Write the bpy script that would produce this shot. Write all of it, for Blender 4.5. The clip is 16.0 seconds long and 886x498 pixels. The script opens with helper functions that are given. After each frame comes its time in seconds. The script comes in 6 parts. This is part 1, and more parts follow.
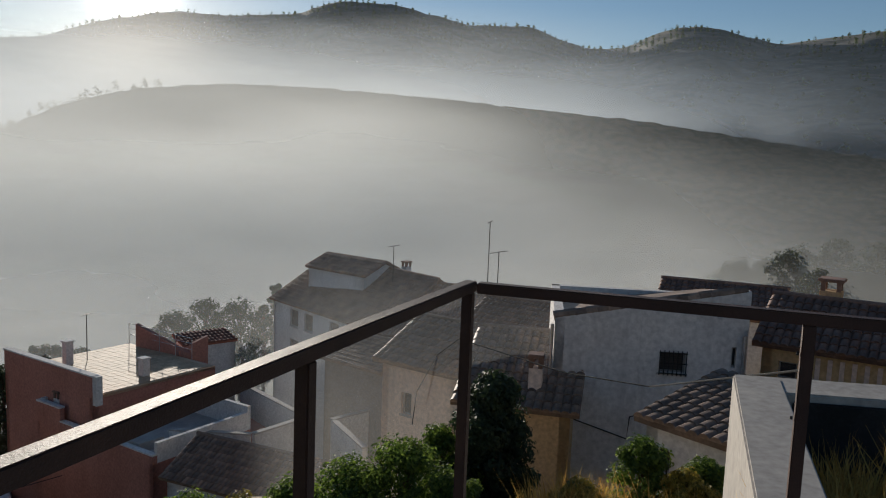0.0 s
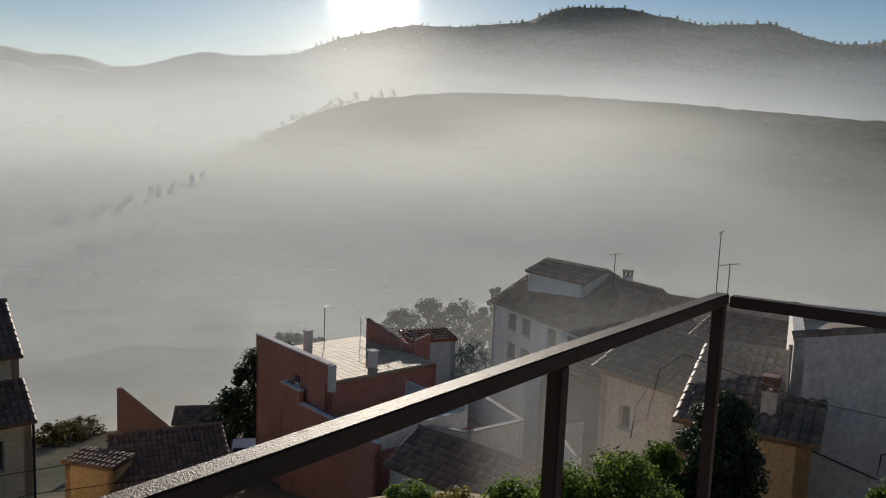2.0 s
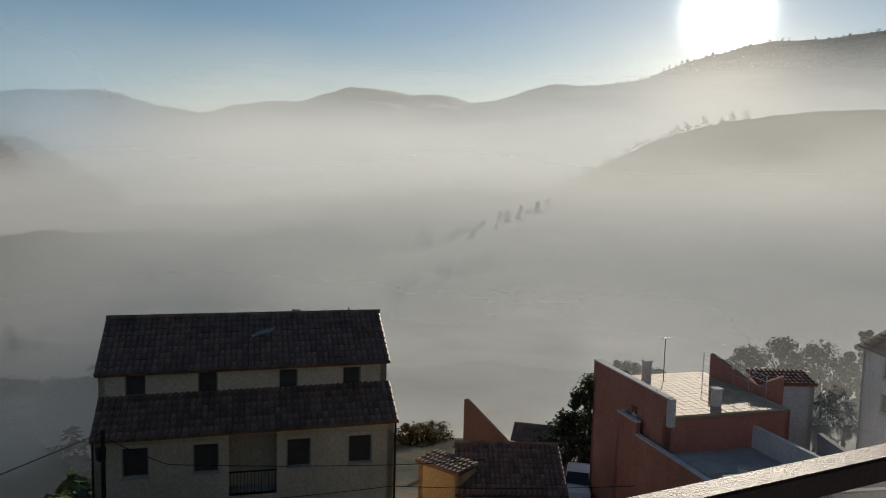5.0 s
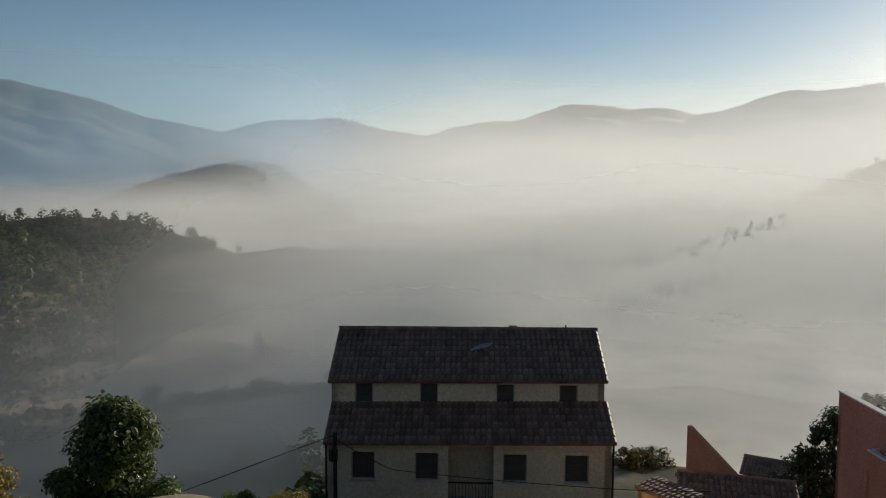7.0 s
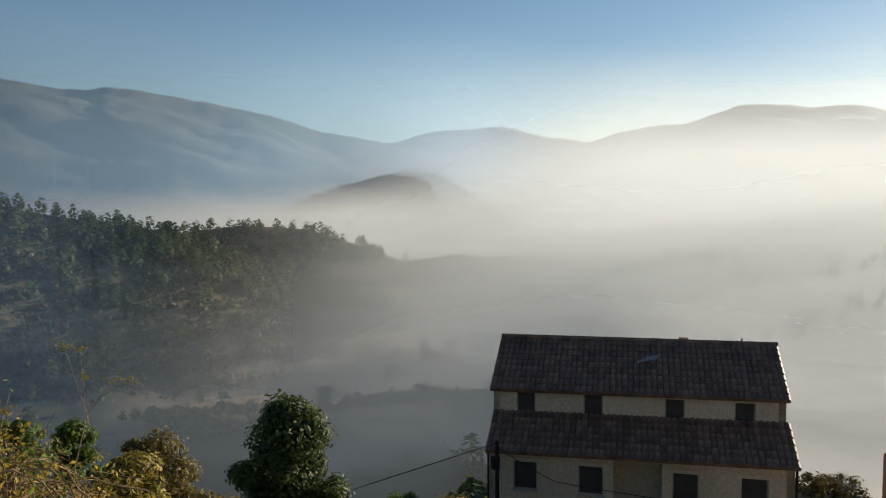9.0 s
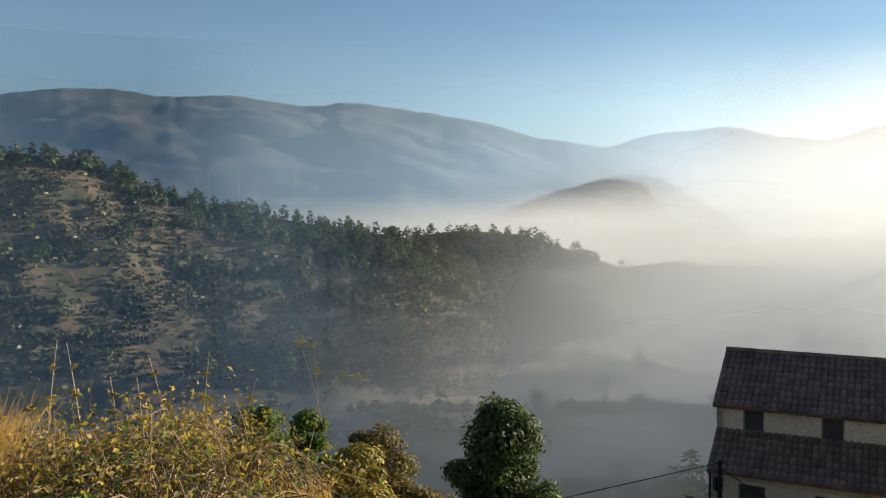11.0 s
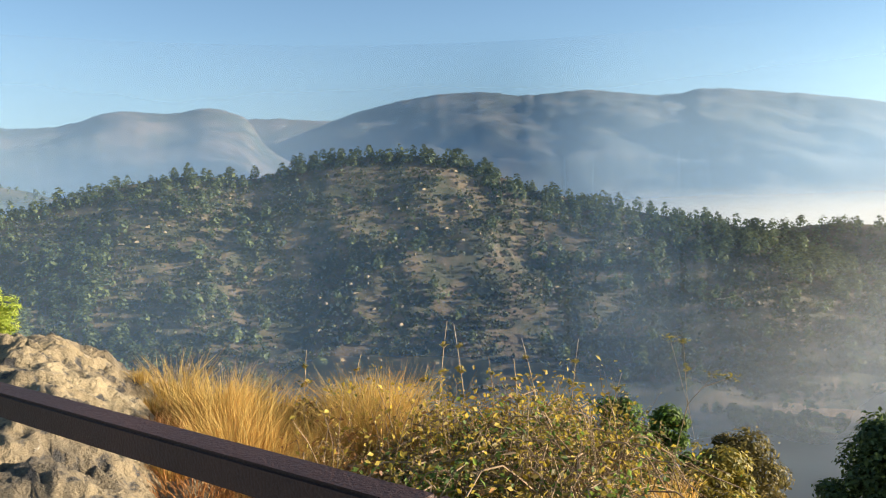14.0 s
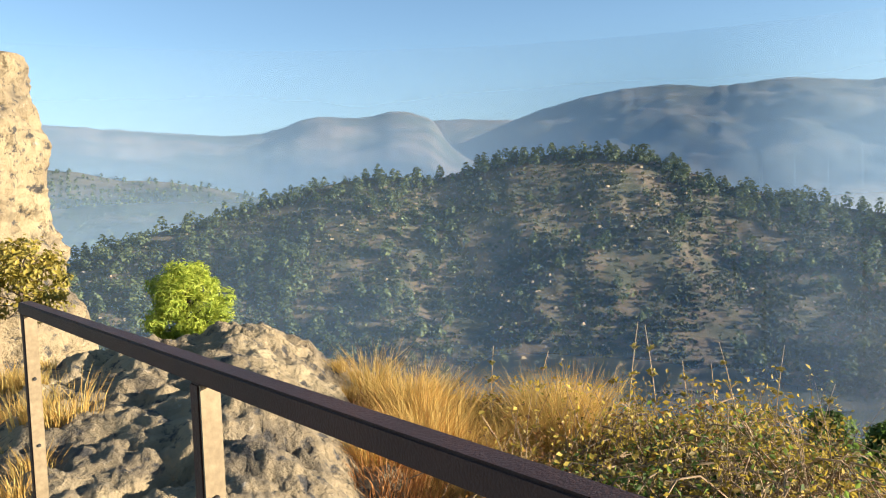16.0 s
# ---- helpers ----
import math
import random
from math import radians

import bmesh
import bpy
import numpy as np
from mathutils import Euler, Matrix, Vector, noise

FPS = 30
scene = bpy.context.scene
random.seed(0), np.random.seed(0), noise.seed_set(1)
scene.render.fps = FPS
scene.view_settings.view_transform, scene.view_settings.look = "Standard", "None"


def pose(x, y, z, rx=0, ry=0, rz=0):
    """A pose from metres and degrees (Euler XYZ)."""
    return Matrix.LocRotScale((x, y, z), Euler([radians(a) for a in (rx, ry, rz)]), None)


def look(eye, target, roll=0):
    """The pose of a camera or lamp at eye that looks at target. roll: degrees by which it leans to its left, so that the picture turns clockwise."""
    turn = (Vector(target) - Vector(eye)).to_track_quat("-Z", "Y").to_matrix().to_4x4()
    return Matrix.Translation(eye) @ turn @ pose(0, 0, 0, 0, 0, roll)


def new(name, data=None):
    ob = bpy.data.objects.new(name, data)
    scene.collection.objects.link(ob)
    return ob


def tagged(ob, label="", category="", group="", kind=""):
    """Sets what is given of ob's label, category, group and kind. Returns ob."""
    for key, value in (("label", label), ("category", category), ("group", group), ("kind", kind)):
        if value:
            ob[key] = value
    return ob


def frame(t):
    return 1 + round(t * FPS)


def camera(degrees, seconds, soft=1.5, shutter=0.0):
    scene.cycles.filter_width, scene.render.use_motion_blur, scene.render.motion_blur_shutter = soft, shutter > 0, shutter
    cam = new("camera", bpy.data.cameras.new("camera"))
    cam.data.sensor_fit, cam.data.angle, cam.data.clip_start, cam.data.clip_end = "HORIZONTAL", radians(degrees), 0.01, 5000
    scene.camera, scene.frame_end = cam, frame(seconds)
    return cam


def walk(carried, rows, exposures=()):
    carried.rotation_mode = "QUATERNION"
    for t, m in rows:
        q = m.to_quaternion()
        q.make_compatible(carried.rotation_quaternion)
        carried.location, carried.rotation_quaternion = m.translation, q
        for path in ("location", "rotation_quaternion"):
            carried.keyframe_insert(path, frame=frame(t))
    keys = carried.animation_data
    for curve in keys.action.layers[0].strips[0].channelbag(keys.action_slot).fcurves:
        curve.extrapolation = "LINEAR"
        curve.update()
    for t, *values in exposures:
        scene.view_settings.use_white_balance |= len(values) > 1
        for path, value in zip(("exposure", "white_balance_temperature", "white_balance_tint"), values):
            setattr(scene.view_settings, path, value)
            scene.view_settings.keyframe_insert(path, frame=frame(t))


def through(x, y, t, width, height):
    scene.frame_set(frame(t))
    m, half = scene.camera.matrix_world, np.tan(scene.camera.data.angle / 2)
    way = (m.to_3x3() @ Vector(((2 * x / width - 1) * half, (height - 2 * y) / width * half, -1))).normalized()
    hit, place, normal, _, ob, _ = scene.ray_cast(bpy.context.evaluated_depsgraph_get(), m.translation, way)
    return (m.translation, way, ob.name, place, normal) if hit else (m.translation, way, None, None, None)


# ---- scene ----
cam = camera(59.94, 16.0, 1.1)
PATH = [
    (0.0, pose(-0.000, 0.000, 1.550, 83.25, -2.25, 0.00)),
    (0.5, pose(-0.022, 0.005, 1.545, 82.95, -2.09, 3.77)),
    (1.0, pose(-0.043, 0.005, 1.542, 82.72, -2.15, 7.87)),
    (1.5, pose(-0.069, -0.002, 1.542, 82.75, -2.24, 12.13)),
    (2.0, pose(-0.095, 0.002, 1.540, 83.05, -2.31, 16.34)),
    (2.5, pose(-0.115, 0.004, 1.542, 83.50, -2.44, 20.44)),
    (3.0, pose(-0.141, 0.037, 1.532, 83.89, -2.46, 24.63)),
    (3.5, pose(-0.167, 0.066, 1.523, 84.04, -2.25, 28.70)),
    (4.0, pose(-0.184, 0.066, 1.520, 84.00, -2.08, 32.82)),
    (4.5, pose(-0.205, 0.060, 1.528, 84.11, -1.91, 37.07)),
    (5.0, pose(-0.225, 0.050, 1.521, 84.20, -1.52, 41.37)),
    (7.5, pose(-0.379, 0.106, 1.466, 85.41, -0.19, 60.73)),
    (8.0, pose(-0.455, 0.133, 1.450, 85.49, -0.02, 63.75)),
    (10.5, pose(-0.566, 0.191, 1.462, 86.43, 0.94, 80.33)),
    (11.0, pose(-0.576, 0.176, 1.458, 86.43, 0.93, 85.30)),
    (11.5, pose(-0.576, 0.149, 1.455, 86.23, 0.93, 90.03)),
    (12.0, pose(-0.555, 0.122, 1.460, 86.11, 0.94, 94.53)),
    (12.5, pose(-0.537, 0.108, 1.467, 85.99, 1.14, 98.95)),
    (13.0, pose(-0.532, 0.106, 1.467, 85.93, 1.38, 103.41)),
    (13.5, pose(-0.526, 0.090, 1.469, 86.15, 1.62, 107.48)),
    (14.0, pose(-0.510, 0.078, 1.470, 86.45, 1.75, 111.15)),
    (14.5, pose(-0.502, 0.063, 1.473, 86.69, 1.93, 114.63)),
    (15.0, pose(-0.502, 0.051, 1.473, 86.80, 2.14, 118.11)),
    (15.5, pose(-0.508, 0.037, 1.469, 86.83, 2.28, 121.52)),
    (16.0, pose(-0.512, 0.026, 1.466, 86.77, 2.17, 124.65)),
]
EXPOSURES = [(0.0, 0.1, 5950, 10), (2.5, 0.05, 6150, 10), (5.0, 0.02, 6250, 10), (8.0, 0.42, 6350, 10), (11.5, 1.15, 6350, 10), (14.0, 1.65, 6250, 10), (16.0, 1.75, 6150, 10)]
walk(cam, PATH, EXPOSURES)

# ---- world, sun ----
SUN_AZ, SUN_EL = radians(21.8), radians(11.0)
SUN_DIR = Vector((-math.sin(SUN_AZ) * math.cos(SUN_EL), math.cos(SUN_AZ) * math.cos(SUN_EL), math.sin(SUN_EL)))


def build_world():
    w = bpy.data.worlds.new("morning_sky")
    scene.world = w
    w.use_nodes = True
    nt = w.node_tree
    nt.nodes.clear()
    out = nt.nodes.new("ShaderNodeOutputWorld")
    bg = nt.nodes.new("ShaderNodeBackground")
    sky = nt.nodes.new("ShaderNodeTexSky")
    sky.sky_type = "NISHITA"
    sky.sun_disc = False
    sky.sun_elevation = SUN_EL
    sky.sun_rotation = -SUN_AZ
    sky.altitude = 600
    sky.air_density, sky.dust_density, sky.ozone_density = 1.0, 0.25, 2.0
    bg.inputs["Strength"].default_value = SKY
    # bright aureole of the hazy low sun
    tc = nt.nodes.new("ShaderNodeTexCoord")
    dot = nt.nodes.new("ShaderNodeVectorMath")
    dot.operation = "DOT_PRODUCT"
    dot.inputs[1].default_value = SUN_DIR
    nt.links.new(tc.outputs["Generated"], dot.inputs[0])
    total = None
    for power, gain in ((2600.0, 220.0), (300.0, 1.8), (40.0, 0.2)):
        clampn = nt.nodes.new("ShaderNodeMath")
        clampn.operation = "MAXIMUM"
        clampn.inputs[1].default_value = 0.0
        nt.links.new(dot.outputs["Value"], clampn.inputs[0])
        pw = nt.nodes.new("ShaderNodeMath")
        pw.operation = "POWER"
        pw.inputs[1].default_value = power
        nt.links.new(clampn.outputs[0], pw.inputs[0])
        mul = nt.nodes.new("ShaderNodeMath")
        mul.operation = "MULTIPLY"
        mul.inputs[1].default_value = gain
        nt.links.new(pw.outputs[0], mul.inputs[0])
        if total is None:
            total = mul.outputs[0]
        else:
            add = nt.nodes.new("ShaderNodeMath")
            nt.links.new(total, add.inputs[0])
            nt.links.new(mul.outputs[0], add.inputs[1])
            total = add.outputs[0]
    tint = nt.nodes.new("ShaderNodeVectorMath")
    tint.operation = "SCALE"
    tint.inputs[0].default_value = (1.0, 0.95, 0.86)
    nt.links.new(total, tint.inputs["Scale"])
    plus = nt.nodes.new("ShaderNodeVectorMath")
    plus.operation = "ADD"
    nt.links.new(sky.outputs[0], plus.inputs[0])
    nt.links.new(tint.outputs[0], plus.inputs[1])
    nt.links.new(plus.outputs[0], bg.inputs["Color"])
    nt.links.new(bg.outputs[0], out.inputs["Surface"])


SKY = 0.068
build_world()
sun = new("sun", bpy.data.lights.new("sun", "SUN"))
sun.data.energy, sun.data.angle, sun.data.color = 5.0, radians(0.6), (1.0, 0.86, 0.68)
sun.matrix_world = look(SUN_DIR * 100, (0, 0, 0))


# ---- materials ----
def nodes_of(name):
    m = bpy.data.materials.new(name)
    m.use_nodes = True
    nt = m.node_tree
    return m, nt, nt.nodes["Principled BSDF"]


def coords(nt, scale=(1, 1, 1)):
    tc = nt.nodes.new("ShaderNodeTexCoord")
    mp = nt.nodes.new("ShaderNodeMapping")
    mp.inputs["Scale"].default_value = scale
    nt.links.new(tc.outputs["Object"], mp.inputs["Vector"])
    return mp.outputs["Vector"]


def noise_node(nt, vec, scale, detail=4.0, rough=0.55):
    n = nt.nodes.new("ShaderNodeTexNoise")
    n.inputs["Scale"].default_value = scale
    n.inputs["Detail"].default_value = detail
    n.inputs["Roughness"].default_value = rough
    if vec is not None:
        nt.links.new(vec, n.inputs["Vector"])
    return n.outputs["Fac"]


def ramp(nt, fac, stops):
    r = nt.nodes.new("ShaderNodeValToRGB")
    while len(r.color_ramp.elements) < len(stops):
        r.color_ramp.elements.new(0.5)
    for e, (p, c) in zip(r.color_ramp.elements, stops):
        e.position, e.color = p, (*c, 1.0)
    nt.links.new(fac, r.inputs["Fac"])
    return r.outputs["Color"]


def mixc(nt, fac, a, b, mode="MIX"):
    m = nt.nodes.new("ShaderNodeMix")
    m.data_type, m.blend_type = "RGBA", mode
    for sock, val in ((m.inputs["Factor"], fac), (m.inputs[6], a), (m.inputs[7], b)):
        if isinstance(val, (int, float)):
            sock.default_value = val
        elif isinstance(val, tuple):
            sock.default_value = (*val, 1.0)
        else:
            nt.links.new(val, sock)
    return m.outputs[2]


def bump(nt, bsdf, fac, strength, distance):
    b = nt.nodes.new("ShaderNodeBump")
    b.inputs["Strength"].default_value = strength
    b.inputs["Distance"].default_value = distance
    nt.links.new(fac, b.inputs["Height"])
    nt.links.new(b.outputs[0], bsdf.inputs["Normal"])


def surface(name, dark, light, big=0.5, fine=12.0, rough=0.8, metal=0.0, relief=0.4, depth=0.01, streak=None, vary=0.0):
    """Two scales of colour variation, relief, and stains that run down where streak is given."""
    m, nt, bsdf = nodes_of(name)
    v = coords(nt)
    f = noise_node(nt, v, fine, 5.0)
    g = noise_node(nt, v, big, 4.0)
    mid = tuple((a + b) / 2 for a, b in zip(dark, light))
    c = ramp(nt, g, [(0.3, dark), (0.5, mid), (0.7, light)])
    fc = ramp(nt, f, [(0.25, (0.72, 0.72, 0.72)), (0.75, (1.18, 1.18, 1.18))])
    c = mixc(nt, 1.0, c, fc, "MULTIPLY")
    if streak:
        sv = coords(nt, (1.0, 1.0, 0.09))
        s = noise_node(nt, sv, 2.6, 4.0)
        sc = ramp(nt, s, [(0.56, (0, 0, 0)), (0.9, (0.7, 0.7, 0.7))])
        c = mixc(nt, sc, c, streak)
    if vary:
        oi = nt.nodes.new("ShaderNodeObjectInfo")
        vc = ramp(nt, oi.outputs["Random"], [(0.0, (1 - vary,) * 3), (1.0, (1 + vary,) * 3)])
        c = mixc(nt, 1.0, c, vc, "MULTIPLY")
    nt.links.new(c, bsdf.inputs["Base Color"])
    bsdf.inputs["Roughness"].default_value = rough
    bsdf.inputs["Metallic"].default_value = metal
    bsdf.inputs["Specular IOR Level"].default_value = 0.35
    bump(nt, bsdf, f, relief, depth)
    return m


def leafy(name, dark, light, rough=0.6, through=0.35):
    """Leaves: colour differs leaf by leaf, and light shines through them."""
    m, nt, bsdf = nodes_of(name)
    geo = nt.nodes.new("ShaderNodeNewGeometry")
    c = ramp(nt, geo.outputs["Random Per Island"], [(0.0, dark), (0.6, tuple((a + b) / 2 for a, b in zip(dark, light))), (1.0, light)])
    big = noise_node(nt, coords(nt), 0.8, 2.0)
    c = mixc(nt, 1.0, c, ramp(nt, big, [(0.3, (0.75, 0.8, 0.75)), (0.7, (1.2, 1.15, 1.1))]), "MULTIPLY")
    nt.links.new(c, bsdf.inputs["Base Color"])
    bsdf.inputs["Roughness"].default_value = rough
    tr = nt.nodes.new("ShaderNodeBsdfTranslucent")
    nt.links.new(c, tr.inputs["Color"])
    mx = nt.nodes.new("ShaderNodeMixShader")
    mx.inputs[0].default_value = through
    nt.links.new(bsdf.outputs[0], mx.inputs[1])
    nt.links.new(tr.outputs[0], mx.inputs[2])
    nt.links.new(mx.outputs[0], nt.nodes["Material Output"].inputs["Surface"])
    return m


def slope_land(name, soil, scrub, rock, scale):
    """Dry Mediterranean hillside: soil, scrub in patches, pale rock."""
    m, nt, bsdf = nodes_of(name)
    v = coords(nt)
    a = noise_node(nt, v, scale, 8.0, 0.65)
    b = noise_node(nt, v, scale * 6, 6.0, 0.7)
    c = noise_node(nt, v, scale * 0.2, 3.0)
    col = mixc(nt, ramp(nt, a, [(0.42, (0, 0, 0)), (0.56, (1, 1, 1))]), soil, scrub)
    col = mixc(nt, ramp(nt, b, [(0.63, (0, 0, 0)), (0.68, (1, 1, 1))]), col, rock)
    col = mixc(nt, 1.0, col, ramp(nt, c, [(0.3, (0.8, 0.8, 0.8)), (0.7, (1.2, 1.2, 1.2))]), "MULTIPLY")
    nt.links.new(col, bsdf.inputs["Base Color"])
    bsdf.inputs["Roughness"].default_value = 0.95
    bump(nt, bsdf, b, 0.6, 0.6)
    return m


def mist_material(name, z_low, z_high, top_alpha, low_alpha, patch, az_fade, grain, hue, ahead=0.0):
    """Thin water mist and air haze on a sheet: mostly clear, scatters sun and sky light forward and back; denser
    towards the valley floor. The veil is put into alpha and hue.
    """
    m = bpy.data.materials.new(name)
    m.use_nodes = True
    nt = m.node_tree
    nt.nodes.clear()
    out = nt.nodes.new("ShaderNodeOutputMaterial")
    tc = nt.nodes.new("ShaderNodeTexCoord")
    sep = nt.nodes.new("ShaderNodeSeparateXYZ")
    nt.links.new(tc.outputs["Object"], sep.inputs[0])
    mp = nt.nodes.new("ShaderNodeMapping")
    mp.inputs["Scale"].default_value = (grain, grain, grain * 5.0)
    nt.links.new(tc.outputs["Object"], mp.inputs["Vector"])
    n = noise_node(nt, mp.outputs["Vector"], 1.0, 5.0, 0.5)
    # drifting upper edge
    ctr = nt.nodes.new("ShaderNodeMath")
    ctr.operation = "MULTIPLY_ADD"
    ctr.inputs[1].default_value = patch * (z_high - z_low)
    ctr.inputs[2].default_value = -0.5 * patch * (z_high - z_low)
    nt.links.new(n, ctr.inputs[0])
    zz = nt.nodes.new("ShaderNodeMath")
    nt.links.new(sep.outputs["Z"], zz.inputs[0])
    nt.links.new(ctr.outputs[0], zz.inputs[1])
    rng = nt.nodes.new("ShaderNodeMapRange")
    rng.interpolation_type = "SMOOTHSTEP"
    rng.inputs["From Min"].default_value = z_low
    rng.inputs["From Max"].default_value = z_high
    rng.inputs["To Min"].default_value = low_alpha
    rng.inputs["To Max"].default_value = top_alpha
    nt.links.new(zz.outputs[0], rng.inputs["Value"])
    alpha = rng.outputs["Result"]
    # the bank thins out at its two ends
    at2 = nt.nodes.new("ShaderNodeMath")
    at2.operation = "ARCTAN2"
    neg = nt.nodes.new("ShaderNodeMath")
    neg.operation = "MULTIPLY"
    neg.inputs[1].default_value = -1.0
    nt.links.new(sep.outputs["X"], neg.inputs[0])
    nt.links.new(neg.outputs[0], at2.inputs[0])
    nt.links.new(sep.outputs["Y"], at2.inputs[1])
    for edge, side in az_fade:
        r2 = nt.nodes.new("ShaderNodeMapRange")
        r2.interpolation_type = "SMOOTHSTEP"
        r2.inputs["From Min"].default_value = radians(edge)
        r2.inputs["From Max"].default_value = radians(side)
        nt.links.new(at2.outputs[0], r2.inputs["Value"])
        mu = nt.nodes.new("ShaderNodeMath")
        mu.operation = "MULTIPLY"
        nt.links.new(alpha, mu.inputs[0])
        nt.links.new(r2.outputs["Result"], mu.inputs[1])
        alpha = mu.outputs[0]
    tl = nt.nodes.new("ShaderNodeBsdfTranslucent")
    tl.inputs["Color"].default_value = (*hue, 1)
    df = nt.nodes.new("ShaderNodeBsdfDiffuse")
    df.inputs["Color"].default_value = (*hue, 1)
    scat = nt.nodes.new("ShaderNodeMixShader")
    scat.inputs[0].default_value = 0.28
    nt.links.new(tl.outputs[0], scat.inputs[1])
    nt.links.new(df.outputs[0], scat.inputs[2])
    if ahead > 0:
        # droplets throw most of the light straight on, in a narrow cone
        fw = nt.nodes.new("ShaderNodeBsdfRefraction")
        fw.inputs["Color"].default_value = (1.0, 0.97, 0.92, 1)
        fw.inputs["Roughness"].default_value = 0.62
        fw.inputs["IOR"].default_value = 1.33
        both = nt.nodes.new("ShaderNodeMixShader")
        both.inputs[0].default_value = ahead
        nt.links.new(scat.outputs[0], both.inputs[1])
        nt.links.new(fw.outputs[0], both.inputs[2])
        scat = both
    clear = nt.nodes.new("ShaderNodeBsdfTransparent")
    mx = nt.nodes.new("ShaderNodeMixShader")
    nt.links.new(alpha, mx.inputs[0])
    nt.links.new(clear.outputs[0], mx.inputs[1])
    nt.links.new(scat.outputs[0], mx.inputs[2])
    nt.links.new(mx.outputs[0], out.inputs["Surface"])
    return m


M_STEEL = surface("rusted_steel", (0.03, 0.013, 0.009), (0.07, 0.03, 0.019), 3.0, 220.0, 0.58, 0.0, 0.8, 0.003)
M_WHITE = surface("white_render", (0.62, 0.61, 0.58), (0.78, 0.77, 0.74), 0.5, 9.0, 0.9, 0, 0.3, 0.01, (0.45, 0.44, 0.42))
M_GREY = surface("grey_render", (0.6, 0.58, 0.56), (0.74, 0.72, 0.69), 0.45, 7.0, 0.92, 0, 0.35, 0.01, (0.34, 0.33, 0.32))
M_CREAM = surface("cream_render", (0.7, 0.55, 0.44), (0.8, 0.65, 0.54), 0.5, 9.0, 0.9, 0, 0.3, 0.01, (0.4, 0.3, 0.22))
M_BEIGE = surface("beige_render", (0.54, 0.43, 0.3), (0.64, 0.52, 0.38), 0.5, 9.0, 0.9, 0, 0.3, 0.01, (0.36, 0.31, 0.25))
M_OCHRE = surface("ochre_render", (0.56, 0.38, 0.19), (0.66, 0.47, 0.26), 0.6, 9.0, 0.9, 0, 0.3, 0.01, (0.45, 0.27, 0.1))
M_RED = surface("red_render", (0.42, 0.19, 0.14), (0.52, 0.25, 0.19), 0.5, 9.0, 0.9, 0, 0.3, 0.01, (0.33, 0.15, 0.11))
M_SALMON = surface("salmon_render", (0.48, 0.22, 0.13), (0.58, 0.28, 0.17), 0.5, 9.0, 0.9, 0, 0.3, 0.01)
M_TILE = surface("weathered_clay_tile", (0.12, 0.07, 0.05), (0.3, 0.18, 0.125), 1.4, 14.0, 0.6, 0, 0.4, 0.01, None, 0.3)
M_TILE_RED = surface("red_clay_tile", (0.17, 0.065, 0.045), (0.34, 0.135, 0.09), 1.2, 14.0, 0.8, 0, 0.4, 0.01, None, 0.25)
M_TILE_OLD = surface("lichened_clay_tile", (0.17, 0.12, 0.09), (0.34, 0.24, 0.17), 1.6, 14.0, 0.6, 0, 0.5, 0.01, None, 0.3)
M_CONC = surface("concrete", (0.36, 0.34, 0.31), (0.5, 0.48, 0.44), 0.9, 18.0, 0.85, 0, 0.4, 0.006, (0.26, 0.25, 0.23))
M_FLOORTILE = surface("terrace_paving", (0.5, 0.35, 0.21), (0.62, 0.46, 0.3), 0.8, 20.0, 0.67, 0, 0.2, 0.003, None, 0.15)
M_DARKWIN = surface("shutter_paint", (0.035, 0.028, 0.024), (0.06, 0.048, 0.04), 2.0, 30.0, 0.5)
M_FRAME = surface("window_frame_paint", (0.3, 0.27, 0.24), (0.4, 0.37, 0.33), 2.0, 30.0, 0.6)
M_IRON = surface("black_iron", (0.02, 0.02, 0.02), (0.045, 0.042, 0.04), 4.0, 60.0, 0.55, 0.6)
M_CABLE = surface("black_cable", (0.015, 0.015, 0.015), (0.03, 0.03, 0.03), 4.0, 40.0, 0.95)
M_ALU = surface("grey_aluminium", (0.4, 0.4, 0.42), (0.6, 0.6, 0.62), 4.0, 40.0, 0.35, 0.9)
M_BARK = surface("bark", (0.07, 0.05, 0.035), (0.14, 0.1, 0.075), 2.0, 20.0, 0.95, 0, 0.8, 0.02)
M_STALK = surface("dry_stalk", (0.34, 0.24, 0.12), (0.55, 0.42, 0.24), 2.0, 20.0, 0.9)
M_LAND = slope_land("valley_land", (0.24, 0.18, 0.105), (0.085, 0.09, 0.045), (0.34, 0.27, 0.18), 0.03)
M_HILL = slope_land("scrub_hillside", (0.145, 0.108, 0.062), (0.06, 0.062, 0.03), (0.34, 0.27, 0.19), 0.09)
M_MOUNT = slope_land("mountain_scrub", (0.115, 0.105, 0.08), (0.04, 0.05, 0.035), (0.22, 0.185, 0.15), 0.008)
M_CLIFF = slope_land("mountain_limestone", (0.17, 0.135, 0.105), (0.055, 0.065, 0.045), (0.36, 0.28, 0.22), 0.006)


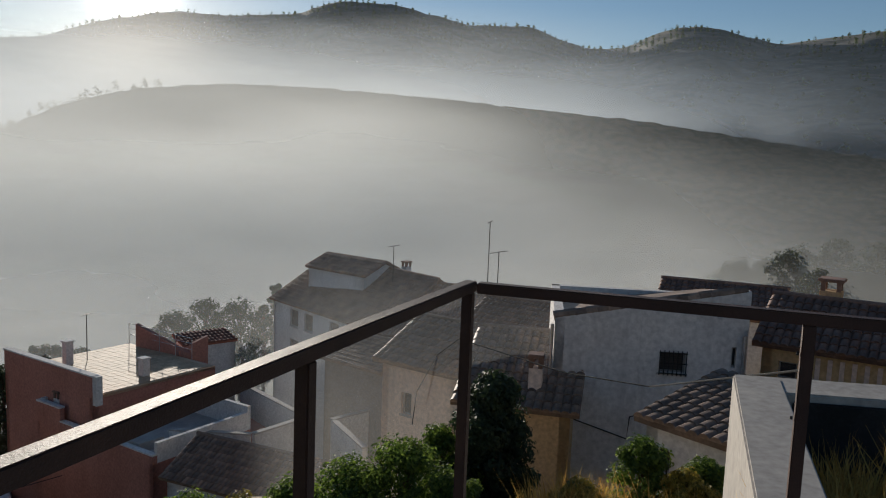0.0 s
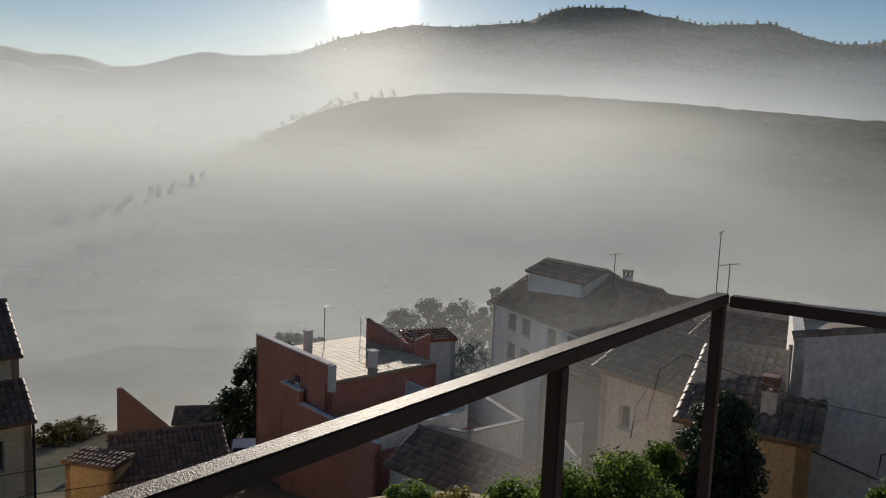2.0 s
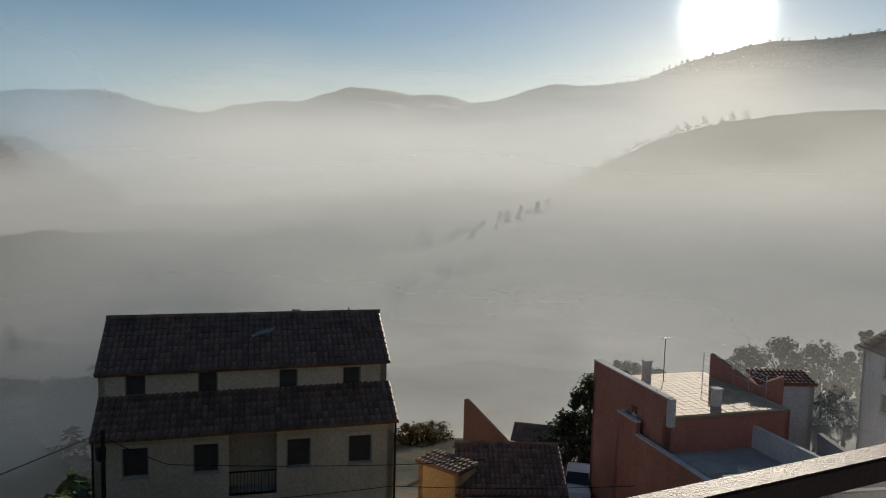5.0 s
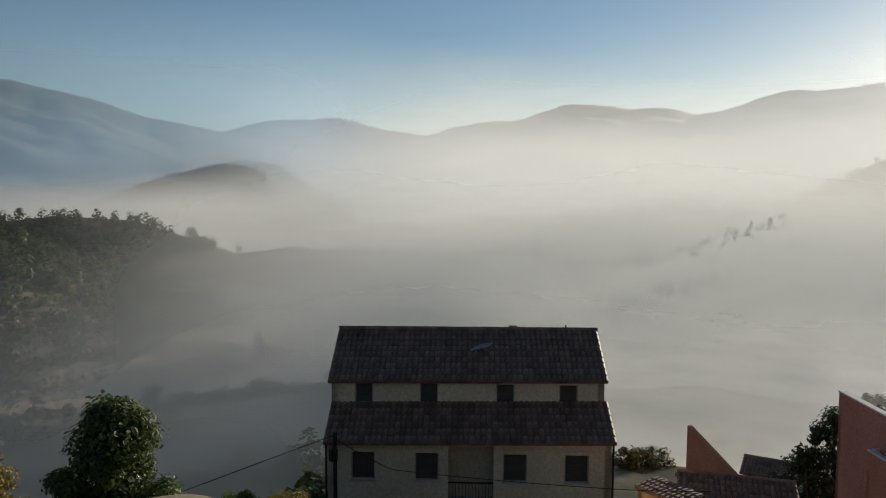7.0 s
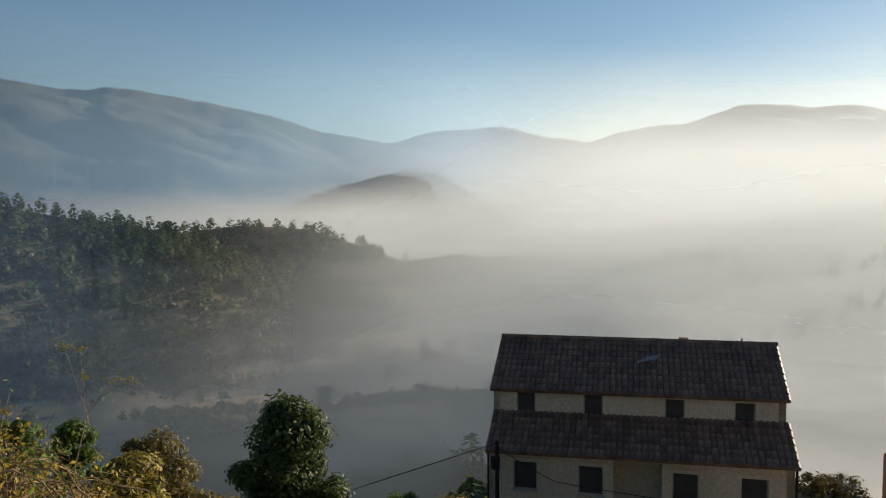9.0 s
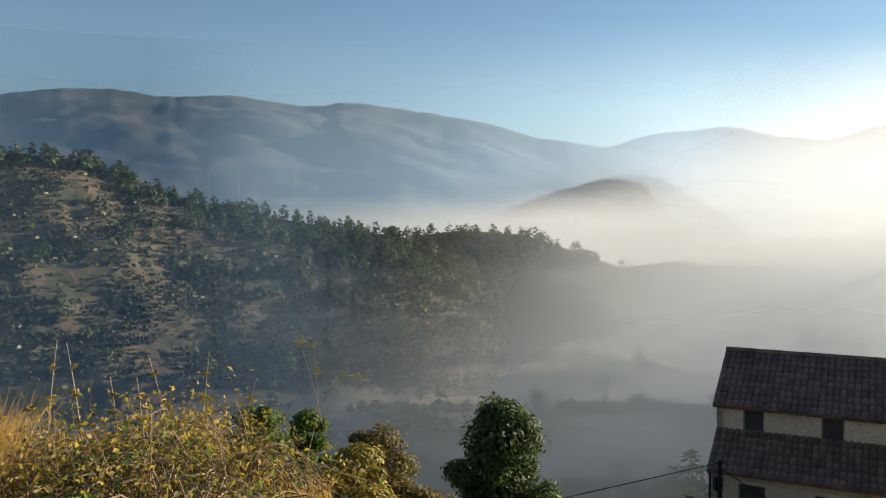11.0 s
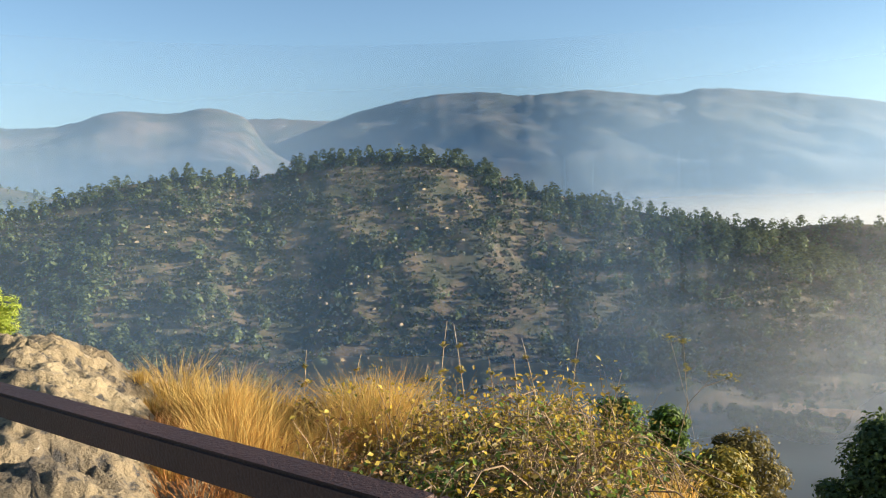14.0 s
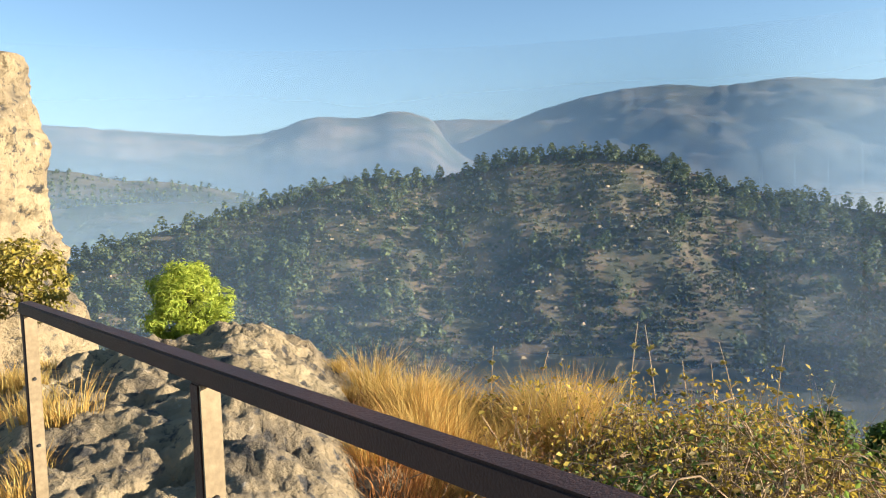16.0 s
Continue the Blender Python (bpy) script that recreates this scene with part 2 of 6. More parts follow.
def rock_material():
    m, nt, bsdf = nodes_of("limestone_outcrop")
    v = coords(nt)
    a = noise_node(nt, v, 1.1, 8.0, 0.6)
    b = noise_node(nt, v, 7.0, 8.0, 0.65)
    vo = nt.nodes.new("ShaderNodeTexVoronoi")
    vo.inputs["Scale"].default_value = 3.5
    nt.links.new(v, vo.inputs["Vector"])
    c = ramp(nt, a, [(0.3, (0.13, 0.105, 0.07)), (0.46, (0.28, 0.215, 0.12)), (0.68, (0.4, 0.315, 0.175))])
    c = mixc(nt, ramp(nt, b, [(0.37, (1, 1, 1)), (0.45, (0, 0, 0))]), c, (0.06, 0.055, 0.048))
    c = mixc(nt, ramp(nt, b, [(0.64, (0, 0, 0)), (0.7, (1, 1, 1))]), c, (0.42, 0.36, 0.26))
    nt.links.new(c, bsdf.inputs["Base Color"])
    bsdf.inputs["Roughness"].default_value = 0.95
    add = nt.nodes.new("ShaderNodeMath")
    nt.links.new(b, add.inputs[0])
    nt.links.new(vo.outputs["Distance"], add.inputs[1])
    bump(nt, bsdf, add.outputs[0], 1.0, 0.14)
    return m


M_ROCK = rock_material()
M_LEAF = leafy("bush_leaf", (0.06, 0.11, 0.02), (0.22, 0.3, 0.05), 0.6, 0.55)
M_LEAF_MID = leafy("mid_green_leaf", (0.035, 0.06, 0.014), (0.12, 0.16, 0.035), 0.6, 0.4)
M_LEAF_DARK = leafy("dark_tree_leaf", (0.02, 0.035, 0.014), (0.055, 0.08, 0.03))
M_LEAF_YEL = leafy("yellowing_leaf", (0.14, 0.13, 0.02), (0.44, 0.33, 0.05))
M_LEAF_OLIVE = leafy("olive_brown_leaf", (0.09, 0.075, 0.02), (0.27, 0.2, 0.06), 0.65, 0.45)
M_LEAF_GOLD = leafy("golden_leaf", (0.26, 0.19, 0.02), (0.6, 0.44, 0.07), 0.6, 0.5)
M_TWIG = surface("bramble_twig", (0.12, 0.075, 0.04), (0.42, 0.3, 0.17), 2.0, 20.0, 0.9)
M_LEAF_RUST = leafy("autumn_leaf", (0.2, 0.085, 0.02), (0.46, 0.24, 0.06))
M_GRASS = leafy("dry_grass_blade", (0.42, 0.23, 0.05), (0.72, 0.52, 0.16), 0.7, 0.45)
M_GRASS_RUST = leafy("rusty_grass_blade", (0.22, 0.09, 0.025), (0.46, 0.23, 0.07), 0.8, 0.35)
M_PINE = leafy("pine_needles", (0.045, 0.07, 0.03), (0.17, 0.2, 0.075), 0.8, 0.3)
M_SCRUB = leafy("dark_scrub", (0.03, 0.045, 0.018), (0.12, 0.125, 0.045), 0.8, 0.2)
M_PINE_LIGHT = leafy("young_pine_needles", (0.26, 0.34, 0.035), (0.58, 0.6, 0.09), 0.7, 0.45)


# ---- building helpers ----
def part(name, bm, material, parent=None, label=""):
    me = bpy.data.meshes.new(name)
    bm.to_mesh(me)
    bm.free()
    me.materials.append(material)
    ob = new(name, me)
    if parent is not None:
        ob.parent = parent
    if label:
        ob["label"] = label
    return ob


def thing(name, label, category, group="", kind="", at=(0, 0, 0), turn=0.0):
    ob = new(name)
    ob.empty_display_size = 0.3
    ob.matrix_basis = pose(at[0], at[1], at[2], 0, 0, turn)
    return tagged(ob, label, category, group, kind)


def box(bm, x0, y0, z0, x1, y1, z1, m=None, bevel=0.0):
    made = bmesh.ops.create_cube(bm, size=1.0)["verts"]
    for v in made:
        v.co = Vector(((v.co.x + 0.5) * (x1 - x0) + x0, (v.co.y + 0.5) * (y1 - y0) + y0, (v.co.z + 0.5) * (z1 - z0) + z0))
    if bevel > 0:
        edges = list({e for v in made for e in v.link_edges})
        made = bmesh.ops.bevel(bm, geom=edges, offset=bevel, segments=2, affect="EDGES")["verts"]
    if m is not None:
        for v in set(made):
            v.co = m @ v.co
    return made


def tube(bm, points, radius, sides=6, taper=1.0):
    """A round bar along points."""
    pts = [Vector(p) for p in points]
    rings = []
    for i, p in enumerate(pts):
        d = (pts[min(i + 1, len(pts) - 1)] - pts[max(i - 1, 0)]).normalized()
        a = d.orthogonal().normalized()
        b = d.cross(a)
        r = radius * (1 + (taper - 1) * i / max(1, len(pts) - 1))
        rings.append([bm.verts.new(p + a * r * math.cos(2 * math.pi * k / sides) + b * r * math.sin(2 * math.pi * k / sides)) for k in range(sides)])
    for r0, r1 in zip(rings, rings[1:]):
        for k in range(sides):
            bm.faces.new((r0[k], r0[(k + 1) % sides], r1[(k + 1) % sides], r1[k]))
    bm.faces.new(rings[0][::-1])
    bm.faces.new(rings[-1])


def mesh_from(name, verts, faces, material, parent=None, smooth=False):
    me = bpy.data.meshes.new(name)
    me.from_pydata(verts, [], faces)
    me.materials.append(material)
    if smooth:
        me.polygons.foreach_set("use_smooth", [True] * len(me.polygons))
    ob = new(name, me)
    if parent is not None:
        ob.parent = parent
    return ob


def lerp_table(table, a):
    if a <= table[0][0]:
        return table[0][1]
    for (a0, e0), (a1, e1) in zip(table, table[1:]):
        if a <= a1:
            f = (a - a0) / (a1 - a0)
            return e0 + (e1 - e0) * f
    return table[-1][1]


def smooth01(f):
    f = min(1.0, max(0.0, f))
    return f * f * (3 - 2 * f)


EYE_Z = 1.5
VALLEY = -60.0

# ---- ground: one sheet to the horizon ----
VILLAGE_FALL = [(0, -1.6), (6, -2.2), (10, -3.6), (13, -4.4), (17, -7.5), (22, -10.5), (35, -15.5), (48, -18.0), (70, -22.0), (110, -38.0), (180, -56.0), (260, VALLEY), (5000, VALLEY)]
ROCK_FALL = [(0, -0.6), (4, -0.55), (5.6, -0.6), (7.2, -1.3), (9, -3.4), (12, -6.0), (20, -10.0), (40, -20.0), (90, -40.0), (150, -54.0), (220, VALLEY), (5000, VALLEY)]
BACK_FALL = [(0, -0.2), (12, 0.0), (40, 1.0), (150, 4.0), (400, 10.0), (900, 0.0), (5000, -20.0)]


def ground_z(x, y):
    r = math.hypot(x, y)
    az = math.degrees(math.atan2(-x, y))
    rocky = smooth01((az - 55) / 22) if az > -90 else 0.0
    z = lerp_table(VILLAGE_FALL, r) * (1 - rocky) + lerp_table(ROCK_FALL, r) * rocky
    back = smooth01((abs((az - 240 + 540) % 360 - 180) * -1 + 78) / 22)
    z = z * (1 - back) + lerp_table(BACK_FALL, r) * back
    n = noise.fractal(Vector((x * 0.02, y * 0.02, 3.1)), 1.0, 2.0, 4)
    z += n * min(6.0, r * 0.02)
    z += noise.noise(Vector((x * 0.4, y * 0.4, 7.7))) * min(0.25, r * 0.02)
    return z


def build_ground():
    n_az, radii = 360, [0.5 * (1.0667 ** k) for k in range(143)]
    verts = [(0, 0, ground_z(0, 0.01))]
    for r in radii:
        for i in range(n_az):
            a = 2 * math.pi * i / n_az
            x, y = -math.sin(a) * r, math.cos(a) * r
            verts.append((x, y, ground_z(x, y)))
    faces = [(0, 1 + i, 1 + (i + 1) % n_az) for i in range(n_az)]
    for k in range(len(radii) - 1):
        for i in range(n_az):
            j = (i + 1) % n_az
            faces.append((1 + k * n_az + i, 1 + (k + 1) * n_az + i, 1 + (k + 1) * n_az + j, 1 + k * n_az + j))
    ob = mesh_from("ground", verts, faces, M_LAND, smooth=True)
    tagged(ob, "dry scrubby ground falling from the village to the valley fields", "ground", kind="structure")


build_ground()


def build_ridge(name, label, crest, dist, foot, back, material, rough=0.04, steps=46, az_step=0.5, seed=0.0):
    """A mountain: crest gives the skyline's elevation angle by bearing, foot and back how far the slopes reach."""
    a0, a1 = crest[0][0], crest[-1][0]
    n = int((a1 - a0) / az_step) + 1
    verts, faces = [], []
    total = steps + 8
    for i in range(n):
        a = a0 + (a1 - a0) * i / (n - 1)
        # crest smoothed a little over bearing, with fine broken relief
        el = sum(lerp_table(crest, a + o * 0.45) for o in (-1, 0, 1)) / 3
        el += 0.1 * noise.fractal(Vector((a * 0.9, seed, 0)), 1.0, 2.0, 4)
        top = EYE_Z + dist * math.tan(radians(el))
        for k in range(total):
            if k <= steps:
                f = k / steps
                r = foot + (dist - foot) * f
                prof = f ** 1.15
            else:
                g = (k - steps) / 7
                r = dist + (back - dist) * g
                prof = 1 - g
                f = 1.0
            z = VALLEY - 8 + (top - VALLEY + 8) * prof
            x, y = -math.sin(radians(a)) * r, math.cos(radians(a)) * r
            s = 7.0 / (dist * 0.55)
            w = (1 - f ** 6) * (f ** 0.3)
            rel = noise.fractal(Vector((x * s, y * s, seed)), 0.9, 2.0, 6)
            rid = noise.fractal(Vector((x * s * 0.35, y * s * 0.35, seed + 5)), 1.0, 2.0, 3)
            z += (rel * 0.8 + rid * 1.2) * w * rough * (top - VALLEY)
            verts.append((x, y, z))
    for i in range(n - 1):
        for k in range(total - 1):
            p = i * total + k
            faces.append((p, p + 1, p + total + 1, p + total))
    ob = mesh_from(name, verts, faces, material, smooth=True)
    tagged(ob, label, "mountain", kind="structure")
    return ob


SOUTH = build_ridge("mountain_south", "dark backlit mountain ridge with wooded skyline", [(-75, 6.0), (-55, 8.0), (-40, 9.2), (-29, 9.05), (-25, 8.66), (-23, 8.35), (-20.7, 8.94), (-18.5, 9.6), (-16.5, 9.62), (-14.7, 9.18), (-12.9, 8.22), (-10.3, 8.08), (-8, 8.75), (-6, 9.6), (-1.5, 9.55), (1.4, 10.2), (4, 10.75), (8, 10.75), (9.5, 10.2), (11, 9.66), (15.7, 9.2), (19.2, 9.2), (21.6, 8.65), (24.4, 7.95), (26.7, 6.95), (30, 6.2), (36, 4.0), (45, 1.0), (55, -2.5)], 4200, 1050, 4900, M_MOUNT, 0.05, 60, 0.4, 1.0)
build_ridge("mountain_east", "hazy blue mountain chain beyond the mist", [(22, 6.0), (28.3, 6.6), (31.2, 6.35), (33.3, 6.5), (35.7, 5.9), (37.5, 5.2), (39.3, 5.0), (41.5, 5.6), (43.7, 5.45), (46.3, 5.85), (48.6, 5.85), (52, 4.65), (54, 4.75), (55.4, 4.35), (56.6, 4.35), (58.4, 3.55), (62, 2.9), (68, 1.6), (76, -0.5)], 3300, 1500, 4100, M_MOUNT, 0.07, 44, 0.4, 2.0)
build_ridge("mountain_far", "pale flat-topped mountain fading into haze", [(50, 2.0), (58.4, 3.6), (61.7, 4.02), (65, 4.85), (70.8, 4.45), (72.8, 3.7), (78, 3.0), (84, 2.0)], 3900, 2900, 4600, M_MOUNT, 0.03, 24, 0.5, 3.0)
build_ridge("mountain_north", "long blue mountain range with pale crags", [(66, 2.2), (72.8, 3.6), (78.7, 4.6), (81.6, 5.6), (85.8, 6.4), (90.4, 7.1), (92, 7.3), (95.3, 6.97), (97.5, 7.3), (100.2, 7.72), (105.4, 7.5), (107.5, 7.87), (110.8, 7.9), (114.6, 7.35), (117.9, 6.52), (119.6, 5.86), (123, 4.6), (130, 3.5)], 2700, 1100, 3400, M_MOUNT, 0.085, 60, 0.35, 4.0)
build_ridge("mountain_saddle", "distant sunlit reddish saddle between two mountains", [(110, 4.0), (117, 5.8), (120.4, 6.17), (124.5, 6.33), (128, 6.0), (134, 5.0)], 3600, 2800, 4300, M_CLIFF, 0.03, 20, 0.5, 5.0)
build_ridge("mountain_cliff", "mountain with pale limestone cliff face", [(117, 1.0), (122, 3.0), (124.2, 4.5), (125.0, 6.3), (126.5, 6.9), (127.7, 7.08), (130.5, 6.62), (133.9, 6.8), (137.6, 5.63), (140, 5.5), (146, 5.9), (152, 6.3), (160, 6.6), (175, 6.8)], 1900, 620, 2500, M_CLIFF, 0.06, 60, 0.3, 6.0)
WEST = build_ridge("hill_west", "wooded lower slope of grey green scrub", [(128, -1.5), (134, 0.8), (140, 2.6), (144.3, 3.6), (147.2, 4.0), (151.8, 4.6), (158, 5.4), (170, 6.0), (190, 6.0)], 1300, 520, 1700, M_MOUNT, 0.05, 44, 0.5, 7.0)
HILL_CREST = [(56, -17.0), (64, -12.6), (72, -9.2), (78.4, -6.9), (84.3, -4.6), (88.9, -2.62), (95.5, -1.45), (101, -0.3), (104.9, 0.8), (108.4, 2.35), (109.8, 2.85), (112, 3.3), (114, 3.55), (119.7, 3.3), (122.5, 2.5), (125.6, 1.85), (128.9, 2.4), (133.9, 1.7), (138.8, 0.25), (148.7, -2.0), (152, -3.6), (160, -6.0), (172, -8.0)]
PINE_HILL = build_ridge("hill_pine", "rounded pine and scrub hill across the valley", HILL_CREST, 400, 225, 560, M_HILL, 0.06, 80, 0.3, 8.0)
HUMP = build_ridge("hill_hump", "low wooded hump in the valley mist", [(70, -6.0), (74, -4.4), (76.3, -3.6), (79.6, -2.55), (84, -2.2), (88, -2.6), (95, -5.0)], 560, 440, 680, M_HILL, 0.03, 24, 0.4, 9.0)
ISOLATED = build_ridge("hill_isolated", "small dark wooded hill standing out of the mist", [(64, -2.0), (67.9, 0.3), (69.1, 1.25), (70.3, 1.5), (72.2, 1.75), (74.7, 1.1), (76.7, 0.3), (81, -2.0)], 1150, 1100, 1240, M_MOUNT, 0.03, 20, 0.3, 10.0)
SPUR_CREST = [(-40, -1.0), (-30, 1.0), (-14, 3.2), (0, 4.3), (9, 4.7), (16, 4.6), (21.3, 3.95), (23.8, 3.3), (26.5, 2.4), (30, 0.55), (34, -1.2), (38.5, -1.95), (43, -3.5), (46.5, -4.6), (54, -7.0)]
SPUR = build_ridge("hill_spur", "wooded spur half lost in the mist", SPUR_CREST, 900, 600, 1150, M_HILL, 0.03, 36, 0.35, 11.0)


# ---- valley mist and distance haze, put on tinted sheets ----
def build_mist(label, dist, a0, a1, z0, z1, mat, slant=0.5):
    n, rows = int((a1 - a0) / 2) + 1, 8
    verts, faces = [], []
    for i in range(n):
        a = a0 + (a1 - a0) * i / (n - 1)
        r = dist * (1 + 0.004 * noise.noise(Vector((a * 0.08, dist, 0))))
        for k in range(rows):
            z = z0 + (z1 - z0) * k / (rows - 1)
            rr = r + (z - z0) * slant
            verts.append((-math.sin(radians(a)) * rr, math.cos(radians(a)) * rr, z))
    for i in range(n - 1):
        for k in range(rows - 1):
            p = i * rows + k
            faces.append((p, p + 1, p + rows + 1, p + rows))
    ob = mesh_from("mist_haze_sheet", verts, faces, mat, smooth=True)
    tagged(ob, label, "mist", "mist banks", "stuff")


MIST = "translucent mist and haze sheet, its veil put into alpha and tint"


# Bluish hues put the haze of distant air into the sheets' colour.
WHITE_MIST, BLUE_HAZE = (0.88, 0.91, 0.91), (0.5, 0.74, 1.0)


def mist(dist, a0, a1, z0, z1, z_low, z_high, top, low, patch, fade=7.0, hue=WHITE_MIST, slant=0.5, fade2=0.0, ahead=0.0):
    mat = mist_material("mist_haze_veil", z_low, z_high, top, low, patch, ((a0, a0 + (fade2 or fade)), (a1, a1 - fade)), 2.5 / dist, hue, ahead)
    build_mist(MIST, dist, a0, a1, z0, z1, mat, slant)


# Two faint haze sheets added close in, lightening the village walls.
mist(17.5, -14, 15, -12, 3, -9, 1, 0.0, 0.13, 0.3, 5.0)
mist(42.5, -30, 13, -22, 2, -14, 0, 0.0, 0.1, 0.3, 6.0, WHITE_MIST, 0.02)
mist(54, -42, 60, -44, 20, -32, -1, 0.0, 0.85, 0.4, 12.0, WHITE_MIST, 0.5, 26.0)
mist(56, 8, 33, -36, 0, -26, -3, 0.0, 0.5, 0.3, 4.0, WHITE_MIST, 0.0)
mist(75, -70, -10, -40, 16, -14, 9, 0.0, 0.32, 0.3, 9.0)
mist(88, 50, 112, -54, 2, -44, -6, 0.0, 0.42, 0.4, 25.0)
mist(140, 10, 104, -62, 12, -48, -4, 0.0, 0.7, 0.4, 46.0, WHITE_MIST, 0.5, 14.0)
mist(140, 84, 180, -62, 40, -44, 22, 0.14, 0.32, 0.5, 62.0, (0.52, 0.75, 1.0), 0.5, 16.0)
mist(230, -38, 94, -62, 50, -34, 28, 0.0, 0.95, 0.4, 38.0, WHITE_MIST, 0.5, 44.0)
mist(292, -20, 82, -62, 96, -14, 80, 0.0, 0.85, 0.4, 30.0)
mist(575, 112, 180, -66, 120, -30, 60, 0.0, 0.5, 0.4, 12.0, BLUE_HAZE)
mist(720, 54, 112, -70, 60, -24, 15, 0.0, 0.92, 0.5, 22.0)
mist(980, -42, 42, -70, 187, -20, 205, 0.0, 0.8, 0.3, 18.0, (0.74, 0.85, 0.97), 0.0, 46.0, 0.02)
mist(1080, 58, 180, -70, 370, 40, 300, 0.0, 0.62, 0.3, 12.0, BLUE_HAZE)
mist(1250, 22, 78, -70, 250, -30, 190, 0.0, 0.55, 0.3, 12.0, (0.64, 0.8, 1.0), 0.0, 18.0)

# Pale tan that holds the sunlight falling on the end posts' faces.
M_SUNLIT_PLATE = surface("sunlit_post_face", (0.17, 0.125, 0.065), (0.28, 0.21, 0.12), 3.0, 60.0, 0.8, 0, 0.5, 0.002)


# ---- railing ----
def build_rail():
    rail = thing("railing", "dark rusted steel railing of square tube around the lookout terrace", "railing")
    s = 0.021

    def bar(name, p, q, w, h, label="", facing=0.0):
        bm = bmesh.new()
        p, q = Vector(p), Vector(q)
        d = q - p
        box(bm, 0, -w, -h, d.length, w, h, None, 0.004)
        ob = part(name, bm, M_STEEL, rail, label)
        turn = d.to_track_quat("X", "Z").to_matrix().to_4x4()
        if abs(d.z) > 0.5:
            turn = turn @ Matrix.Rotation(radians(facing), 4, "X")
        ob.matrix_basis = Matrix.Translation(p) @ turn

    A, C = Vector((0.12, 2.97, 1.055)), Vector((2.9, 2.03, 1.055))
    K, N, B = Vector((-0.84, 0.6, 1.056)), Vector((-1.16, -0.2, 1.17)), Vector((-1.85, -2.65, 1.17))
    along, side, end = (K - A).normalized(), (C - A).normalized(), (B - N).normalized()
    bar("top_rail", A - along * 0.03, K, 0.025, 0.021)
    bar("top_rail", K, N, 0.024, 0.021)
    bar("top_rail", N, B + end * 0.03, 0.022, 0.02)
    bar("top_rail", A + side * 0.04, C, 0.026, 0.021)
    for base, d, k, top in ((A, along, 0.0, 1.034), (A, along, 1.18, 1.034), (K, along, 0.0, 1.034), (N, end, 0.0, 1.15), (N, end, 1.02, 1.15), (N, end, 2.53, 1.15), (A, side, 1.22, 1.034), (A, side, 2.5, 1.034)):
        p = base + d * k
        bar("post", (p.x, p.y, -0.05), (p.x, p.y, top), s, s, "", math.degrees(math.atan2(d.y, d.x)))
        if d is end and k > 0.5:
            # Thin plate added to the post, with the sunlit look in its colour.
            bm = bmesh.new()
            box(bm, -0.0195, -0.003, 0.02, 0.0195, 0.003, top - 0.002, None)
            plate = part("sunlit_plate", bm, M_SUNLIT_PLATE, rail, "pale added plate with the sunlight on the post face painted in")
            inn = Vector((-d.x, -d.y, 0)).normalized()
            plate.matrix_basis = Matrix.Translation((p.x + inn.x * (s + 0.005), p.y + inn.y * (s + 0.005), 0)) @ inn.to_track_quat("Y", "Z").to_matrix().to_4x4()
        for z in (0.35, 0.7, 0.93):
            bm = bmesh.new()
            bmesh.ops.create_cone(bm, segments=8, radius1=0.007, radius2=0.006, depth=0.008, cap_ends=True)
            hole = part("screw", bm, M_IRON, rail)
            out = Vector((-d.x, -d.y, 0)).normalized()
            hole.matrix_basis = Matrix.Translation((p.x + out.x * (s + 0.009), p.y + out.y * (s + 0.009), z)) @ out.to_track_quat("Z", "Y").to_matrix().to_4x4()
    return A, along, side


RAIL_A, RAIL_ALONG, RAIL_SIDE = build_rail()


# ---- houses ----
def wall_cells(bm, m, width, z0, z1, holes, thick):
    """One connected wall of real thickness with openings through it, along local x, outside at y = 0, inside at +thick."""
    us = sorted({0.0, width, *[h[0] for h in holes], *[h[1] for h in holes]})
    zs = sorted({z0, z1, *[h[2] for h in holes], *[h[3] for h in holes]})
    solid = {(i, j): not any(h[0] < (us[i] + us[i + 1]) / 2 < h[1] and h[2] < (zs[j] + zs[j + 1]) / 2 < h[3] for h in holes) for i in range(len(us) - 1) for j in range(len(zs) - 1)}
    made = {}

    def v(i, j, side):
        if (i, j, side) not in made:
            made[i, j, side] = bm.verts.new(m @ Vector((us[i], thick if side else 0.0, zs[j])))
        return made[i, j, side]

    for (i, j), on in solid.items():
        if not on:
            continue
        bm.faces.new((v(i, j, 0), v(i + 1, j, 0), v(i + 1, j + 1, 0), v(i, j + 1, 0)))
        bm.faces.new((v(i, j + 1, 1), v(i + 1, j + 1, 1), v(i + 1, j, 1), v(i, j, 1)))
        for (di, dj), (p, q) in (((-1, 0), ((i, j), (i, j + 1))), ((1, 0), ((i + 1, j + 1), (i + 1, j))), ((0, -1), ((i + 1, j), (i, j))), ((0, 1), ((i, j + 1), (i + 1, j + 1)))):
            if not solid.get((i + di, j + dj), False):
                bm.faces.new((v(*p, 0), v(*q, 0), v(*q, 1), v(*p, 1)))


TILE_PROFILE = [(0.0, 0.0), (0.16, 0.6), (0.34, 0.97), (0.5, 1.0), (0.66, 0.97), (0.84, 0.6), (1.0, 0.0)]
TILE_MESHES = {}


def tile_rows(width, length, pitch=0.24, row=0.36):
    cols, rows = max(2, int(width / pitch)), max(2, int(length / row))
    return cols, rows, width / cols, length / rows


